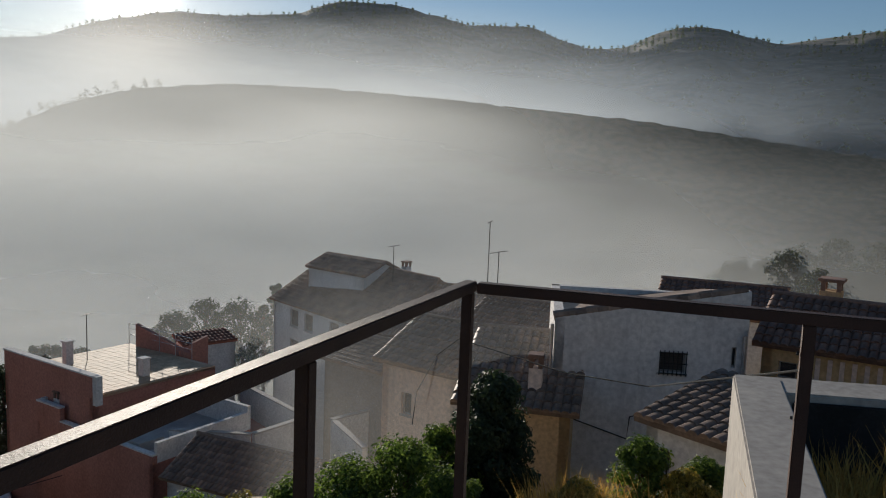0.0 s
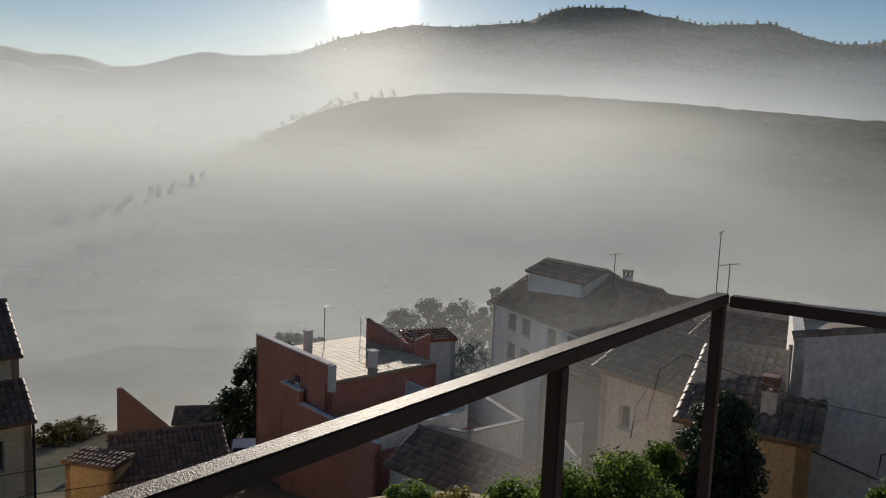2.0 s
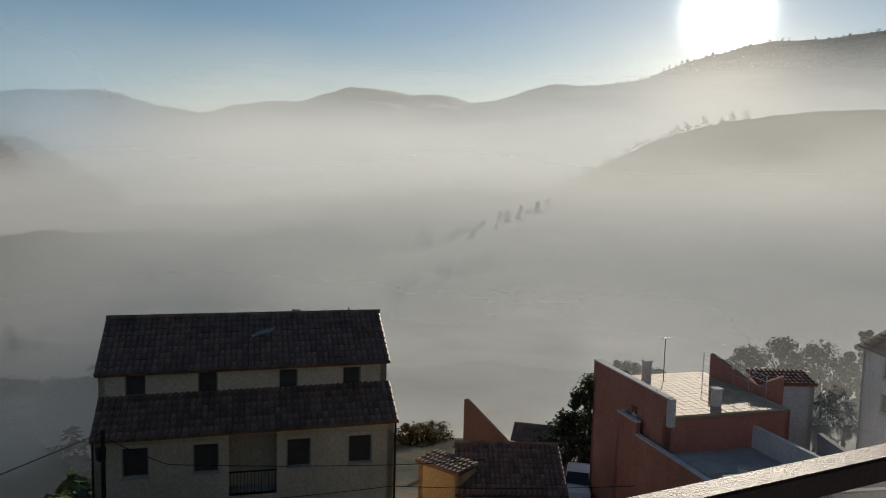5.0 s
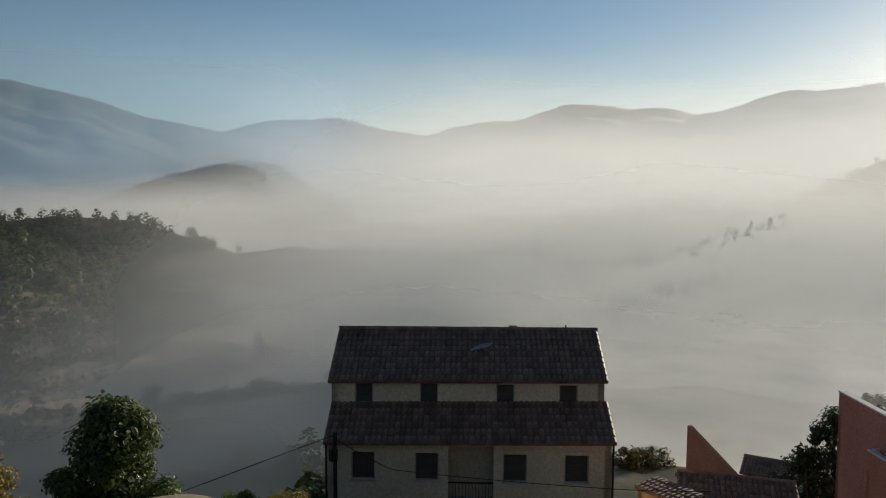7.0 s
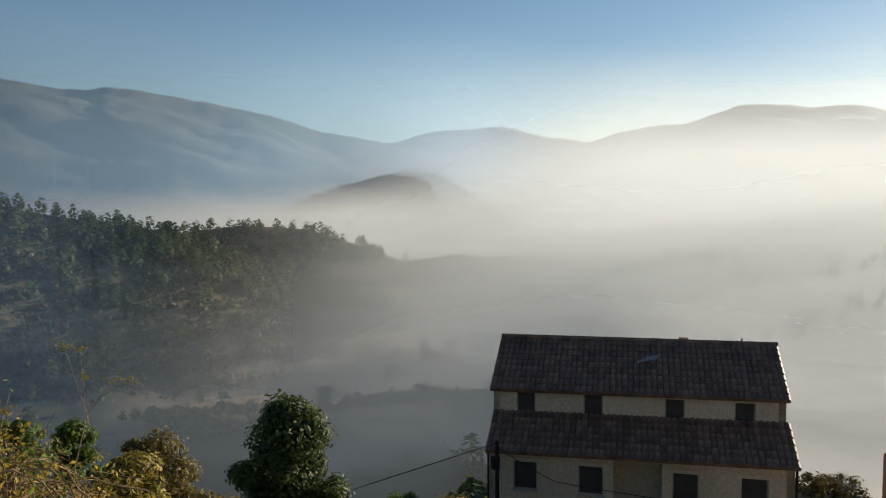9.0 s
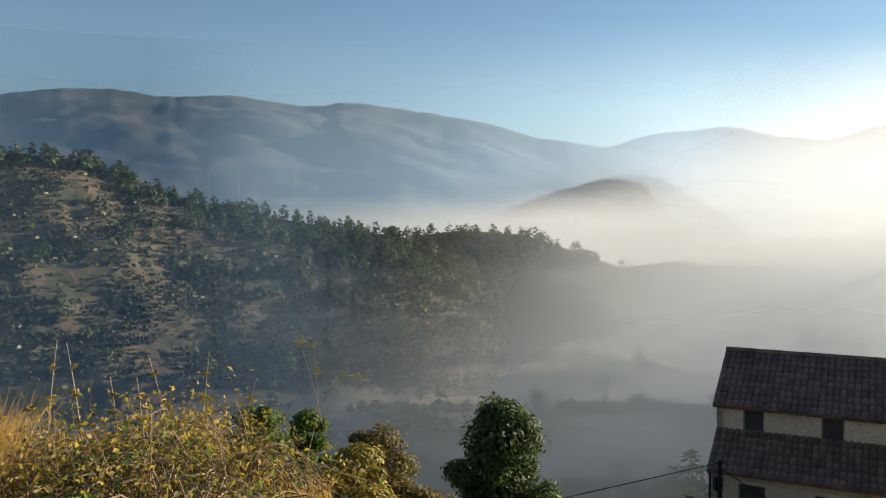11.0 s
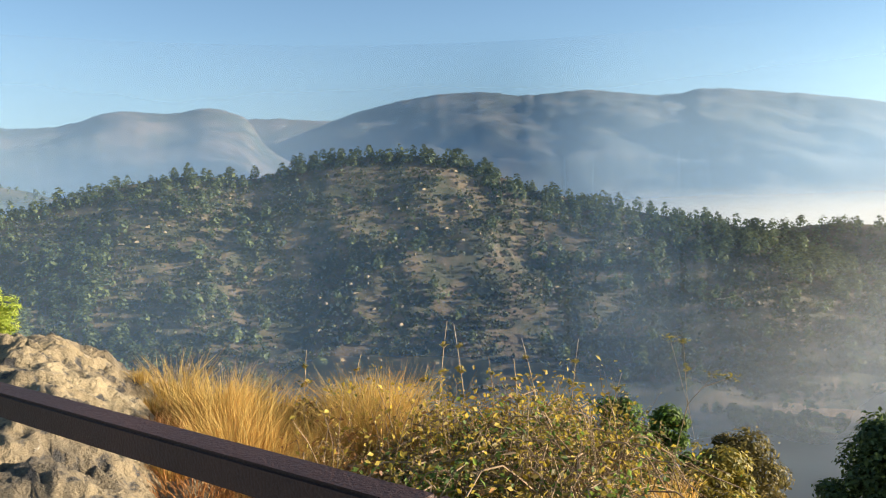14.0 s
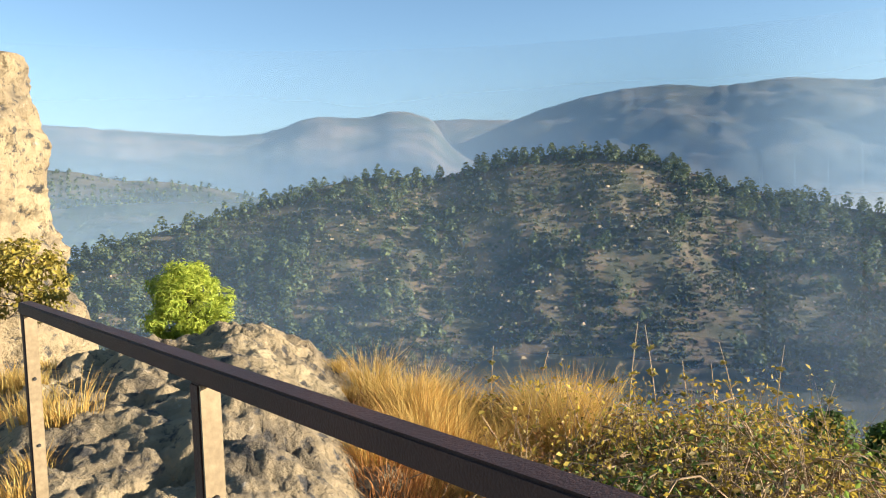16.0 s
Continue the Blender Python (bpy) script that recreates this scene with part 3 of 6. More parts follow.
def add_tile(bm, m, pitch, row, height=0.07):
    """One barrel tile: local x across, y up the slope; its lower end stands proud of the row below."""
    lo = [bm.verts.new(m @ Vector((u * pitch, -0.02, 0.035 + h * height))) for u, h in TILE_PROFILE]
    hi = [bm.verts.new(m @ Vector((u * pitch, row, 0.005 + h * height * 0.85))) for u, h in TILE_PROFILE]
    for k in range(6):
        bm.faces.new((lo[k], lo[k + 1], hi[k + 1], hi[k]))
    bm.faces.new([bm.verts.new(m @ Vector((u * pitch, -0.02, 0.0))) for u in (1, 0)] + lo)


def corrugated(bm, m, cols, first, rows, pitch, row, jag=0.012):
    for r in range(first, rows):
        for c in range(cols):
            add_tile(bm, m @ Matrix.Translation((c * pitch, r * row + random.uniform(-jag, jag), random.uniform(0, jag))), pitch, row)


def tile_mesh(pitch, row, material):
    key = (round(pitch, 3), round(row, 3), material.name)
    if key not in TILE_MESHES:
        bm = bmesh.new()
        add_tile(bm, Matrix.Identity(4), pitch, row)
        me = bpy.data.meshes.new("roof_tile")
        bm.to_mesh(me)
        bm.free()
        me.materials.append(material)
        TILE_MESHES[key] = me
    return TILE_MESHES[key]


def roof_plane(parent, name, p, q, up, material, thick=0.12, label=""):
    """A tiled roof slope: p to q is the eave, up the way to its upper edge."""
    p, q, up = Vector(p), Vector(q), Vector(up)
    x = (q - p).normalized()
    y = (up - x * up.dot(x)).normalized()
    z = x.cross(y)
    m = Matrix.Translation(p) @ Matrix((x, y, z)).transposed().to_4x4()
    w, l = (q - p).length, up.length
    bm = bmesh.new()
    box(bm, 0, 0, -thick, w, l, -0.005, m)
    slab = part(name, bm, material, parent, label)
    cols, rows, pitch, row = tile_rows(w, l)
    single = 0
    if (p + q).length / 2 < 42 and name != "rear_roof":
        single = min(rows, 300 // cols)
        for r in range(single):
            for c in range(cols):
                ob = new("roof_tile", tile_mesh(pitch, row, material))
                ob.parent = slab
                ob.matrix_basis = m @ Matrix.Translation((c * pitch, r * row + random.uniform(-0.014, 0.014), random.uniform(0, 0.014))) @ Matrix.Rotation(random.gauss(0, 0.02), 4, "Z")
    if single < rows:
        bm = bmesh.new()
        corrugated(bm, m, cols, single, rows, pitch, row)
        t = part("tiles", bm, material, slab)
        t["kind"] = "stuff"
    return slab


def window(parent, m, u0, u1, z0, z1, depth=0.14, bars=False, frame_mat=None, shutter=True, sill=True):
    """Frame, closed dark shutter or glass, and a sill, set back in the opening."""
    w = part("window", bmesh.new(), M_FRAME, parent)
    fm = frame_mat or M_FRAME
    bm = bmesh.new()
    t = 0.05
    for a, b, c, d in ((u0, u0 + t, z0, z1), (u1 - t, u1, z0, z1), (u0 + t, u1 - t, z0, z0 + t), (u0 + t, u1 - t, z1 - t, z1)):
        box(bm, a, depth - 0.03, c, b, depth + 0.04, d, m)
    part("frame", bm, fm, w)
    bm = bmesh.new()
    if shutter:
        n = max(4, int((z1 - z0 - 2 * t) / 0.06))
        step = (z1 - z0 - 2 * t) / n
        rows = []
        for k in range(n):
            for za, dy in ((z0 + t + step * k, 0.0), (z0 + t + step * (k + 0.8), 0.012)):
                rows.append([bm.verts.new(m @ Vector((u, depth + dy, za))) for u in (u0 + t, u1 - t)])
        for r0, r1 in zip(rows, rows[1:]):
            bm.faces.new((r0[0], r0[1], r1[1], r1[0]))
        part("shutter", bm, M_DARKWIN, w)
    else:
        box(bm, u0 + t, depth, z0 + t, u1 - t, depth + 0.012, z1 - t, m)
        part("pane", bm, M_GLASS, w)
    if sill:
        bm = bmesh.new()
        box(bm, u0 - 0.06, -0.05, z0 - 0.06, u1 + 0.06, depth, z0 - 0.003, m, 0.008)
        part("sill", bm, M_CONC, w)
    if bars:
        for k in range(7):
            bm = bmesh.new()
            u = u0 + (u1 - u0) * k / 6
            box(bm, u - 0.012, -0.1, z0 - 0.06, u + 0.012, -0.076, z1 + 0.06, m)
            part("bar", bm, M_IRON, w)
        for z in (z0, (z0 + z1) / 2, z1):
            bm = bmesh.new()
            box(bm, u0 - 0.03, -0.12, z - 0.012, u1 + 0.03, -0.102, z + 0.012, m)
            part("bar", bm, M_IRON, w)
    return w


def glass():
    m, nt, bsdf = nodes_of("dark_window_glass")
    bsdf.inputs["Base Color"].default_value = (0.02, 0.022, 0.025, 1)
    bsdf.inputs["Roughness"].default_value = 0.08
    return m


M_GLASS = glass()


def house_frame(p, q):
    """The matrix of a facade: local x from p to q along the wall, y into the house, z up; and its width."""
    p, q = Vector((p[0], p[1], 0)), Vector((q[0], q[1], 0))
    x = (q - p).normalized()
    y = Vector((-x.y, x.x, 0))
    return Matrix.Translation(p) @ Matrix((x, y, Vector((0, 0, 1)))).transposed().to_4x4(), (q - p).length


def W3(m, x, y, z):
    return m @ Vector((x, y, z))


def shell(parent, m, width, depth, z0, z1, mat, holes_front=(), holes_left=(), holes_right=(), thick=0.28, name="wall"):
    """Four walls as four parts; the front with openings."""
    for lm, w, holes in ((Matrix.Identity(4), width, holes_front),
                         (Matrix.Translation((width, 0, 0)) @ Matrix.Rotation(math.pi / 2, 4, "Z"), depth, holes_right),
                         (Matrix.Translation((width, depth, 0)) @ Matrix.Rotation(math.pi, 4, "Z"), width, ()),
                         (Matrix.Translation((0, depth, 0)) @ Matrix.Rotation(-math.pi / 2, 4, "Z"), depth, holes_left)):
        bm = bmesh.new()
        wall_cells(bm, m @ lm, w, z0, z1, list(holes), thick)
        part(name, bm, mat, parent)


def gable(parent, m, x, depth, z_eave, z_ridge, y_ridge, mat, thick=0.28):
    bm = bmesh.new()
    a = [bm.verts.new(W3(m, x, yy, zz)) for yy, zz in ((0, z_eave), (depth, z_eave), (y_ridge, z_ridge))]
    b = [bm.verts.new(W3(m, x + thick, yy, zz)) for yy, zz in ((0, z_eave), (depth, z_eave), (y_ridge, z_ridge))]
    bm.faces.new(a)
    bm.faces.new(b[::-1])
    for i in range(3):
        j = (i + 1) % 3
        bm.faces.new((a[i], b[i], b[j], a[j]))
    bmesh.ops.recalc_face_normals(bm, faces=bm.faces)
    part("gable_wall", bm, mat, parent)


def antenna(at, height, label, spread=0.5):
    an = thing("tv_antenna", label, "antenna", "roof antennas", at=at)
    bm = bmesh.new()
    tube(bm, [(0, 0, -0.3), (0, 0, height)], 0.025)
    part("mast", bm, M_IRON, an)
    bm = bmesh.new()
    tube(bm, [(-spread, 0, height - 0.1), (spread, 0.1, height + 0.05)], 0.018)
    for k in range(7):
        f = k / 6
        x = -spread + 2 * spread * f
        tube(bm, [(x, -0.28, height - 0.1 + 0.15 * f), (x, 0.32, height - 0.1 + 0.15 * f)], 0.01, 4)
    part("antenna_boom", bm, M_IRON, an)
    return an


def chimney(parent, m, x, y, z0, z1, mat, s=0.28):
    c = part("chimney", bmesh.new(), mat, parent)
    bm = bmesh.new()
    box(bm, x - s, y - s, z0, x + s, y + s, z1, m, 0.01)
    part("flue_body", bm, mat, c)
    bm = bmesh.new()
    for dx in (-1, 1):
        for dy in (-1, 1):
            box(bm, x + dx * s * 0.72 - 0.06, y + dy * s * 0.72 - 0.06, z1, x + dx * s * 0.72 + 0.06, y + dy * s * 0.72 + 0.06, z1 + 0.28, m)
    box(bm, x - s * 1.2, y - s * 1.2, z1 + 0.28, x + s * 1.2, y + s * 1.2, z1 + 0.38, m, 0.02)
    part("cap", bm, M_TILE, c)
    return c


def long_house():
    h = thing("house", "long beige house with two dark tiled roof tiers and shuttered windows", "house", "village houses")
    m, W = house_frame((-30.47, 13.65), (-23.73, 23.42))
    upper = [(f * W - 0.4, f * W + 0.4, -8.05, -7.12) for f in (0.12, 0.36, 0.64, 0.87)]
    lower_m = m @ Matrix.Translation((0.12, -1.35, 0))
    low_u = (0.125, 0.35, 0.66, 0.875)
    lower = [(f * W - 0.5, f * W + 0.5, -10.85, -9.65) for f in low_u]
    lower2 = [(f * W - 0.5, f * W + 0.5, -13.9, -12.6) for f in low_u]
    recess = (0.425 * W, 0.585 * W, -11.9, -9.35)
    shell(h, m @ Matrix.Translation((0, 0.3, 0)), W, 5.6, -18, -6.95, M_BEIGE, upper)
    shell(h, lower_m, W - 0.05, 1.3, -18, -8.98, M_BEIGE, lower + lower2 + [recess])
    for a in upper:
        window(h, m @ Matrix.Translation((0, 0.3, 0)), *a)
    for a in lower + lower2:
        window(h, lower_m, *a)
        bm = bmesh.new()
        box(bm, a[0] - 0.15, -0.06, a[3] + 0.02, a[1] + 0.15, 0.02, a[3] + 0.18, lower_m, 0.01)
        part("lintel", bm, M_BEIGE, h)
    bm = bmesh.new()
    box(bm, recess[0], 0.02, -11.98, recess[1], 1.2, -11.9, lower_m)
    part("balcony_floor", bm, M_CONC, h)
    bm = bmesh.new()
    box(bm, recess[0] - 0.02, 1.2, recess[2], recess[1] + 0.02, 1.28, recess[3], lower_m)
    part("balcony_back", bm, M_OCHRE, h)
    for k in range(14):
        bm = bmesh.new()
        u = recess[0] + 0.05 + (recess[1] - recess[0] - 0.1) * k / 13
        box(bm, u - 0.01, 0.05, -11.9, u + 0.01, 0.07, -10.95, lower_m)
        part("baluster", bm, M_IRON, h)
    bm = bmesh.new()
    box(bm, recess[0], 0.03, -10.95, recess[1], 0.09, -10.9, lower_m)
    part("handrail", bm, M_IRON, h)
    e0, e1 = W3(m, -0.1, -0.05, -7.02), W3(m, W + 0.1, -0.05, -6.85)
    roof_plane(h, "upper_roof", e0, e1, W3(m, 0, 3.05, -5.3) - W3(m, 0, -0.05, -6.95), M_TILE)
    roof_plane(h, "rear_roof", W3(m, W + 0.1, 6.15, -6.9), W3(m, -0.1, 6.15, -6.9), W3(m, 0, 3.05, -5.3) - W3(m, 0, 6.15, -6.9), M_TILE)
    roof_plane(h, "lower_roof", W3(m, 0.02, -1.85, -9.15), W3(m, W + 0.18, -1.85, -8.95), W3(m, 0, 0.32, -7.95) - W3(m, 0, -1.85, -9.05), M_TILE)
    for x in (0.05, W - 0.33):
        gable(h, m, x, 5.9, -6.97, -5.43, 3.05, M_BEIGE)
    bm = bmesh.new()
    tube(bm, [W3(m, -0.1, 3.05, -5.26), W3(m, W + 0.1, 3.05, -5.2)], 0.11, 8)
    part("ridge_tiles", bm, M_TILE, h)
    bm = bmesh.new()
    box(bm, W * 0.68 - 0.2, 3.0, -5.45, W * 0.68 + 0.2, 3.3, -5.06, m, 0.02)
    part("vent", bm, M_TILE, h)
    bm = bmesh.new()
    tube(bm, [W3(m, W * 0.885, 3.1, -5.45), W3(m, W * 0.885, 3.1, -4.98)], 0.05, 8)
    part("flue", bm, M_ALU, h)
    for x in (0.07, W + 0.12):
        bm = bmesh.new()
        tube(bm, [W3(m, x, -1.42, -9.1), W3(m, x, -1.42, -18)], 0.05, 8)
        part("downpipe", bm, M_IRON, h)
    # flat aerial lying on the roof slope
    p = W3(m, W * 0.545, 1.35, -5.98)
    an = thing("tv_antenna", "fallen pale aerial lying on the tiled roof", "antenna", "roof antennas", at=p, turn=35)
    bm = bmesh.new()
    tube(bm, [(-0.45, 0, 0.1), (0.45, 0.1, 0.35)], 0.03)
    for k in range(5):
        f = k / 4
        tube(bm, [(-0.3 + 0.7 * f, -0.3 + 0.1 * f, 0.12 + 0.2 * f), (-0.1 + 0.6 * f, 0.35, 0.3 + 0.16 * f)], 0.022, 4)
    part("antenna_boom", bm, M_ALU, an)


long_house()


def red_house():
    h = thing("house", "terracotta red house with a sunlit paved roof terrace", "house", "village houses")
    m, W = house_frame((-22.45, 39.17), (-15.94, 34.91))
    # local x from the far left corner to the near right one, y away from the camera
    D = 7.2
    shell(h, m, W, D, -22, -10.25, M_RED, [(5.2, 6.0, -15.2, -14.0)])
    bm = bmesh.new()
    box(bm, 0.28, 0.28, -10.35, W - 0.0, D, -10.2, m)
    slab = part("terrace_floor", bm, M_FLOORTILE, h, "sunlit pale terrace paving")
    tile = None
    n = 0
    for i in range(18):
        for j in range(16):
            x, y = 0.3 + i * 0.41, 0.3 + j * 0.41
            if x + 0.4 > W or y + 0.4 > D or n > 290:
                continue
            if tile is None:
                bm = bmesh.new()
                box(bm, 0, 0, 0, 0.4, 0.4, 0.03, None, 0.006)
                tile = part("paving_tile", bm, M_FLOORTILE, slab)
                ob = tile
            else:
                ob = new("paving_tile", tile.data)
                ob.parent = slab
            ob.matrix_basis = m @ Matrix.Translation((x, y, -10.2 + random.uniform(0, 0.006)))
            n += 1
    bm = bmesh.new()
    box(bm, -0.02, -0.02, -10.25, W, 0.26, -9.25, m)
    part("parapet", bm, M_RED, h)
    bm = bmesh.new()
    box(bm, -0.06, -0.06, -9.25, W + 0.03, 0.3, -9.18, m)
    part("coping", bm, M_WHITE, h)
    bm = bmesh.new()
    box(bm, W + 0.002, -0.02, -10.6, W + 0.3, 0.3, -9.2, m)
    part("parapet_end", bm, M_WHITE, h)
    # chimney stubs on the terrace
    for x, y, z in ((1.9, 2.3, -8.95), (6.6, 3.6, -9.3)):
        bm = bmesh.new()
        box(bm, x - 0.2, y - 0.2, -10.2, x + 0.2, y + 0.2, z, m, 0.01)
        box(bm, x - 0.26, y - 0.26, z, x + 0.26, y + 0.26, z + 0.08, m, 0.01)
        part("chimney", bm, M_WHITE, h)
    # raised stair gables
    for pa, pb, za, zb in (((-17.7, 44.4), (-14.0, 42.4), -8.85, -9.95), ((-14.6, 42.6), (-13.2, 43.6), -9.9, -9.2)):
        wm, ww = house_frame(pa, pb)
        bm = bmesh.new()
        a = [bm.verts.new(W3(wm, x, y, z)) for y in (0.0, 0.25) for x, z in ((0, -14), (0, za), (ww, zb), (ww, -14))]
        bm.faces.new(a[:4])
        bm.faces.new(a[4:][::-1])
        for i in range(4):
            j = (i + 1) % 4
            bm.faces.new((a[i], a[4 + i], a[4 + j], a[j]))
        bmesh.ops.recalc_face_normals(bm, faces=bm.faces)
        part("stair_wall", bm, M_RED, h)
    # railing lines
    for z in (-9.6, -9.25, -8.95):
        bm = bmesh.new()
        tube(bm, [W3(m, 0.3, D - 0.1, z), W3(m, 6.0, D - 0.1, z)], 0.014, 5)
        part("rail_wire", bm, M_ALU, h)
    for k in range(5):
        bm = bmesh.new()
        tube(bm, [W3(m, 0.3 + 1.42 * k, D - 0.1, -10.2), W3(m, 0.3 + 1.42 * k, D - 0.1, -8.93)], 0.02, 5)
        part("rail_post", bm, M_ALU, h)
    p = W3(m, 1.9, 3.4, -10.2)
    antenna(p, 2.6, "thin television antenna on the roof terrace", 0.22)
    # stair house with white end
    s = thing("stair_house", "small red stair house with white end wall and door", "building", "village houses")
    sm, sw = house_frame((-14.3, 43.0), (-12.0, 45.0))
    shell(s, sm, sw, 1.6, -14, -9.75, M_WHITE, [(0.1, 0.85, -11.9, -9.95)])
    bm = bmesh.new()
    box(bm, 0.1, 0.1, -11.9, 0.85, 0.16, -9.95, sm)
    part("door", bm, M_DARKWIN, s)
    roof_plane(s, "roof", W3(sm, -0.12, -0.12, -9.68), W3(sm, sw + 0.12, -0.12, -9.68), W3(sm, 0, 1.7, -9.35) - W3(sm, 0, -0.12, -9.68), M_TILE_RED)


red_house()


def lower_terrace():
    h = thing("house", "red house below with white parapet around a flat roof", "house", "village houses")
    m, W = house_frame((-19.54, 36.74), (-12.0, 31.9))
    D = 5.6
    shell(h, m, W, D, -22, -12.1, M_RED)
    bm = bmesh.new()
    box(bm, 0.2, 0.2, -12.2, W - 0.2, D - 0.2, -12.04, m)
    part("flat_roof", bm, M_CONC, h)
    bm = bmesh.new()
    box(bm, 0, -0.02, -12.1, 2.0, 0.2, -11.1, m)
    box(bm, 2.0, -0.02, -12.1, W, 0.2, -11.75, m)
    part("front_parapet", bm, M_RED, h)
    bm = bmesh.new()
    box(bm, -0.02, 0.2, -12.1, 0.2, D, -11.0, m)
    box(bm, 0.2, D - 0.2, -12.1, W, D, -10.9, m)
    box(bm, W - 0.2, 0.2, -12.1, W, D - 0.2, -11.2, m)
    part("parapet", bm, M_WHITE, h, "flaking white parapet wall")
    bm = bmesh.new()
    box(bm, 0, -0.05, -11.1, 2.0, 0.23, -11.02, m)
    box(bm, 2.0, -0.05, -11.75, W, 0.23, -11.68, m)
    part("coping", bm, M_WHITE, h)
    chimney(h, m, 1.0, 0.6, -12.0, -10.9, M_WHITE, 0.22)
    for x0, x1, y0, y1 in ((5.4, 7.6, 0.3, 1.6),):
        bm = bmesh.new()
        box(bm, x0, y0, -12.04, x1, y1, -11.6, m, 0.02)
        part("roof_slab", bm, M_CONC, h)


lower_terrace()


def gable_house(label, p, q, depth, z0, z_eave, z_ridge, wall_mat, tile_mat, windows=(), y_ridge=None, over=0.25, group="village houses", bars=(), wing=False):
    """A house with its eave facade from p to q and two tiled slopes."""
    h = thing("house", label, "house", group)
    m, W = house_frame(p, q)
    yr = depth / 2 if y_ridge is None else y_ridge
    holes = [(u - w / 2, u + w / 2, z - hh / 2, z + hh / 2) for u, z, w, hh in windows]
    shell(h, m, W, depth, z0, z_eave, wall_mat, holes)
    for i, a in enumerate(holes):
        window(h, m, *a, bars=i in bars)
    rise = (z_ridge - z_eave) / yr
    ef = z_eave - rise * over + 0.12
    roof_plane(h, "front_roof", W3(m, -over, -over, ef), W3(m, W + over, -over, ef), W3(m, 0, yr, z_ridge + 0.12) - W3(m, 0, -over, ef), tile_mat)
    if yr < depth - 0.1:
        rise2 = (z_ridge - z_eave) / (depth - yr)
        eb = z_eave - rise2 * over + 0.12
        roof_plane(h, "rear_roof", W3(m, W + over, depth + over, eb), W3(m, -over, depth + over, eb), W3(m, 0, yr, z_ridge + 0.12) - W3(m, 0, depth + over, eb), tile_mat)
        bm = bmesh.new()
        tube(bm, [W3(m, -over, yr, z_ridge + 0.16), W3(m, W + over, yr, z_ridge + 0.16)], 0.1, 8)
        part("ridge_tiles", bm, tile_mat, h)
    for x in (0.0, W - 0.28):
        gable(h, m, x, depth, z_eave, z_ridge, min(yr, depth), wall_mat)
    return h, m, W


# Grey brown with the shade on that wall put into the base colour.
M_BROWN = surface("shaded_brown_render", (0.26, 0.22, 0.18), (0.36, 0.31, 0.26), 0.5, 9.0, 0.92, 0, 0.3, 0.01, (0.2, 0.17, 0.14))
M_PALE = surface("smooth_pale_render", (0.32, 0.3, 0.275), (0.42, 0.39, 0.35), 1.2, 14.0, 0.8, 0, 0.25, 0.004, (0.5, 0.46, 0.4))
M_CARPAINT = surface("white_car_paint", (0.74, 0.75, 0.76), (0.8, 0.8, 0.8), 1.0, 30.0, 0.25, 0, 0.02, 0.001)
# white house
WHITE_COLS, WHITE_ROWS = (2.7, 4.5, 7.5, 9.8), (-9.55, -11.6)
wh, wm, wW = gable_house("large white rendered house with dark tiled roof and rows of windows", (-11.39, 52.89), (-3.47, 43.94), 9.0, -22, -8.6, -6.0, M_WHITE, M_TILE,
                         [(u, z, 1.05, 1.15) for z in WHITE_ROWS for u in WHITE_COLS])
chimney(wh, wm, 7.6, 5.6, -7.5, -5.75, M_WHITE, 0.24)


def roof_box():
    b = thing("rooftop_room", "white box room with a dark hipped roof on the house roof", "building", "village houses")
    m, W = house_frame((-8.9, 52.25), (-4.74, 48.77))
    shell(b, m, W, 3.2, -8.2, -6.1, M_WHITE)
    roof_plane(b, "front_roof", W3(m, -0.2, -0.2, -6.15), W3(m, W + 0.2, -0.2, -6.15), W3(m, 0, 1.8, -5.35) - W3(m, 0, -0.2, -6.15), M_TILE)
    roof_plane(b, "rear_roof", W3(m, W + 0.2, 3.4, -6.1), W3(m, -0.2, 3.4, -6.1), W3(m, 0, 1.8, -5.35) - W3(m, 0, 3.4, -6.1), M_TILE)
    for x in (0.0, W - 0.28):
        gable(b, m, x, 3.2, -6.1, -5.45, 1.8, M_WHITE)


roof_box()
gable_house("white house wing with tiled roof beside the tall house", (-3.4, 43.9), (5.5, 40.5), 8.0, -20, -8.7, -6.3, M_WHITE, M_TILE)
# houses between the terrace and the white house
gable_house("cream house with old clay tile roof and small windows", (-1.75, 25.2), (0.75, 23.4), 4.4, -14, -5.2, -4.2, M_CREAM, M_TILE_OLD, [(1.05, -6.55, 0.42, 0.75), (1.35, -8.4, 0.4, 0.5)])
bh, bhm, bhW = gable_house("low ochre house with worn brown tile roof", (0.75, 20.2), (3.6, 19.5), 7.0, -14, -4.95, -3.75, M_OCHRE, M_TILE_OLD, (), 3.4)
chimney(bh, bhm, 1.9, 0.7, -4.8, -4.0, M_CREAM, 0.18)
gable_house("old house with a low brown clay tile roof", (-10.9, 30.5), (-4.3, 27.6), 4.2, -19, -12.0, -11.0, M_WHITE, M_TILE_OLD)
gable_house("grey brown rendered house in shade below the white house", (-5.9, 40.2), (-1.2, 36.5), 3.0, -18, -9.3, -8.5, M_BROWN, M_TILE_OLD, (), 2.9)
gable_house("low yellow house with a dark brown tile roof", (-22.9, 27.7), (-19.2, 31.0), 6.2, -20, -13.95, -12.75, M_OCHRE, M_TILE, (), 3.3)
gable_house("small white house half hidden among trees", (-33.2, 46.5), (-29.3, 48.5), 3.0, -24, -18.6, -18.0, M_WHITE, M_TILE_OLD, [(1.5, -19.5, 0.7, 0.8)])
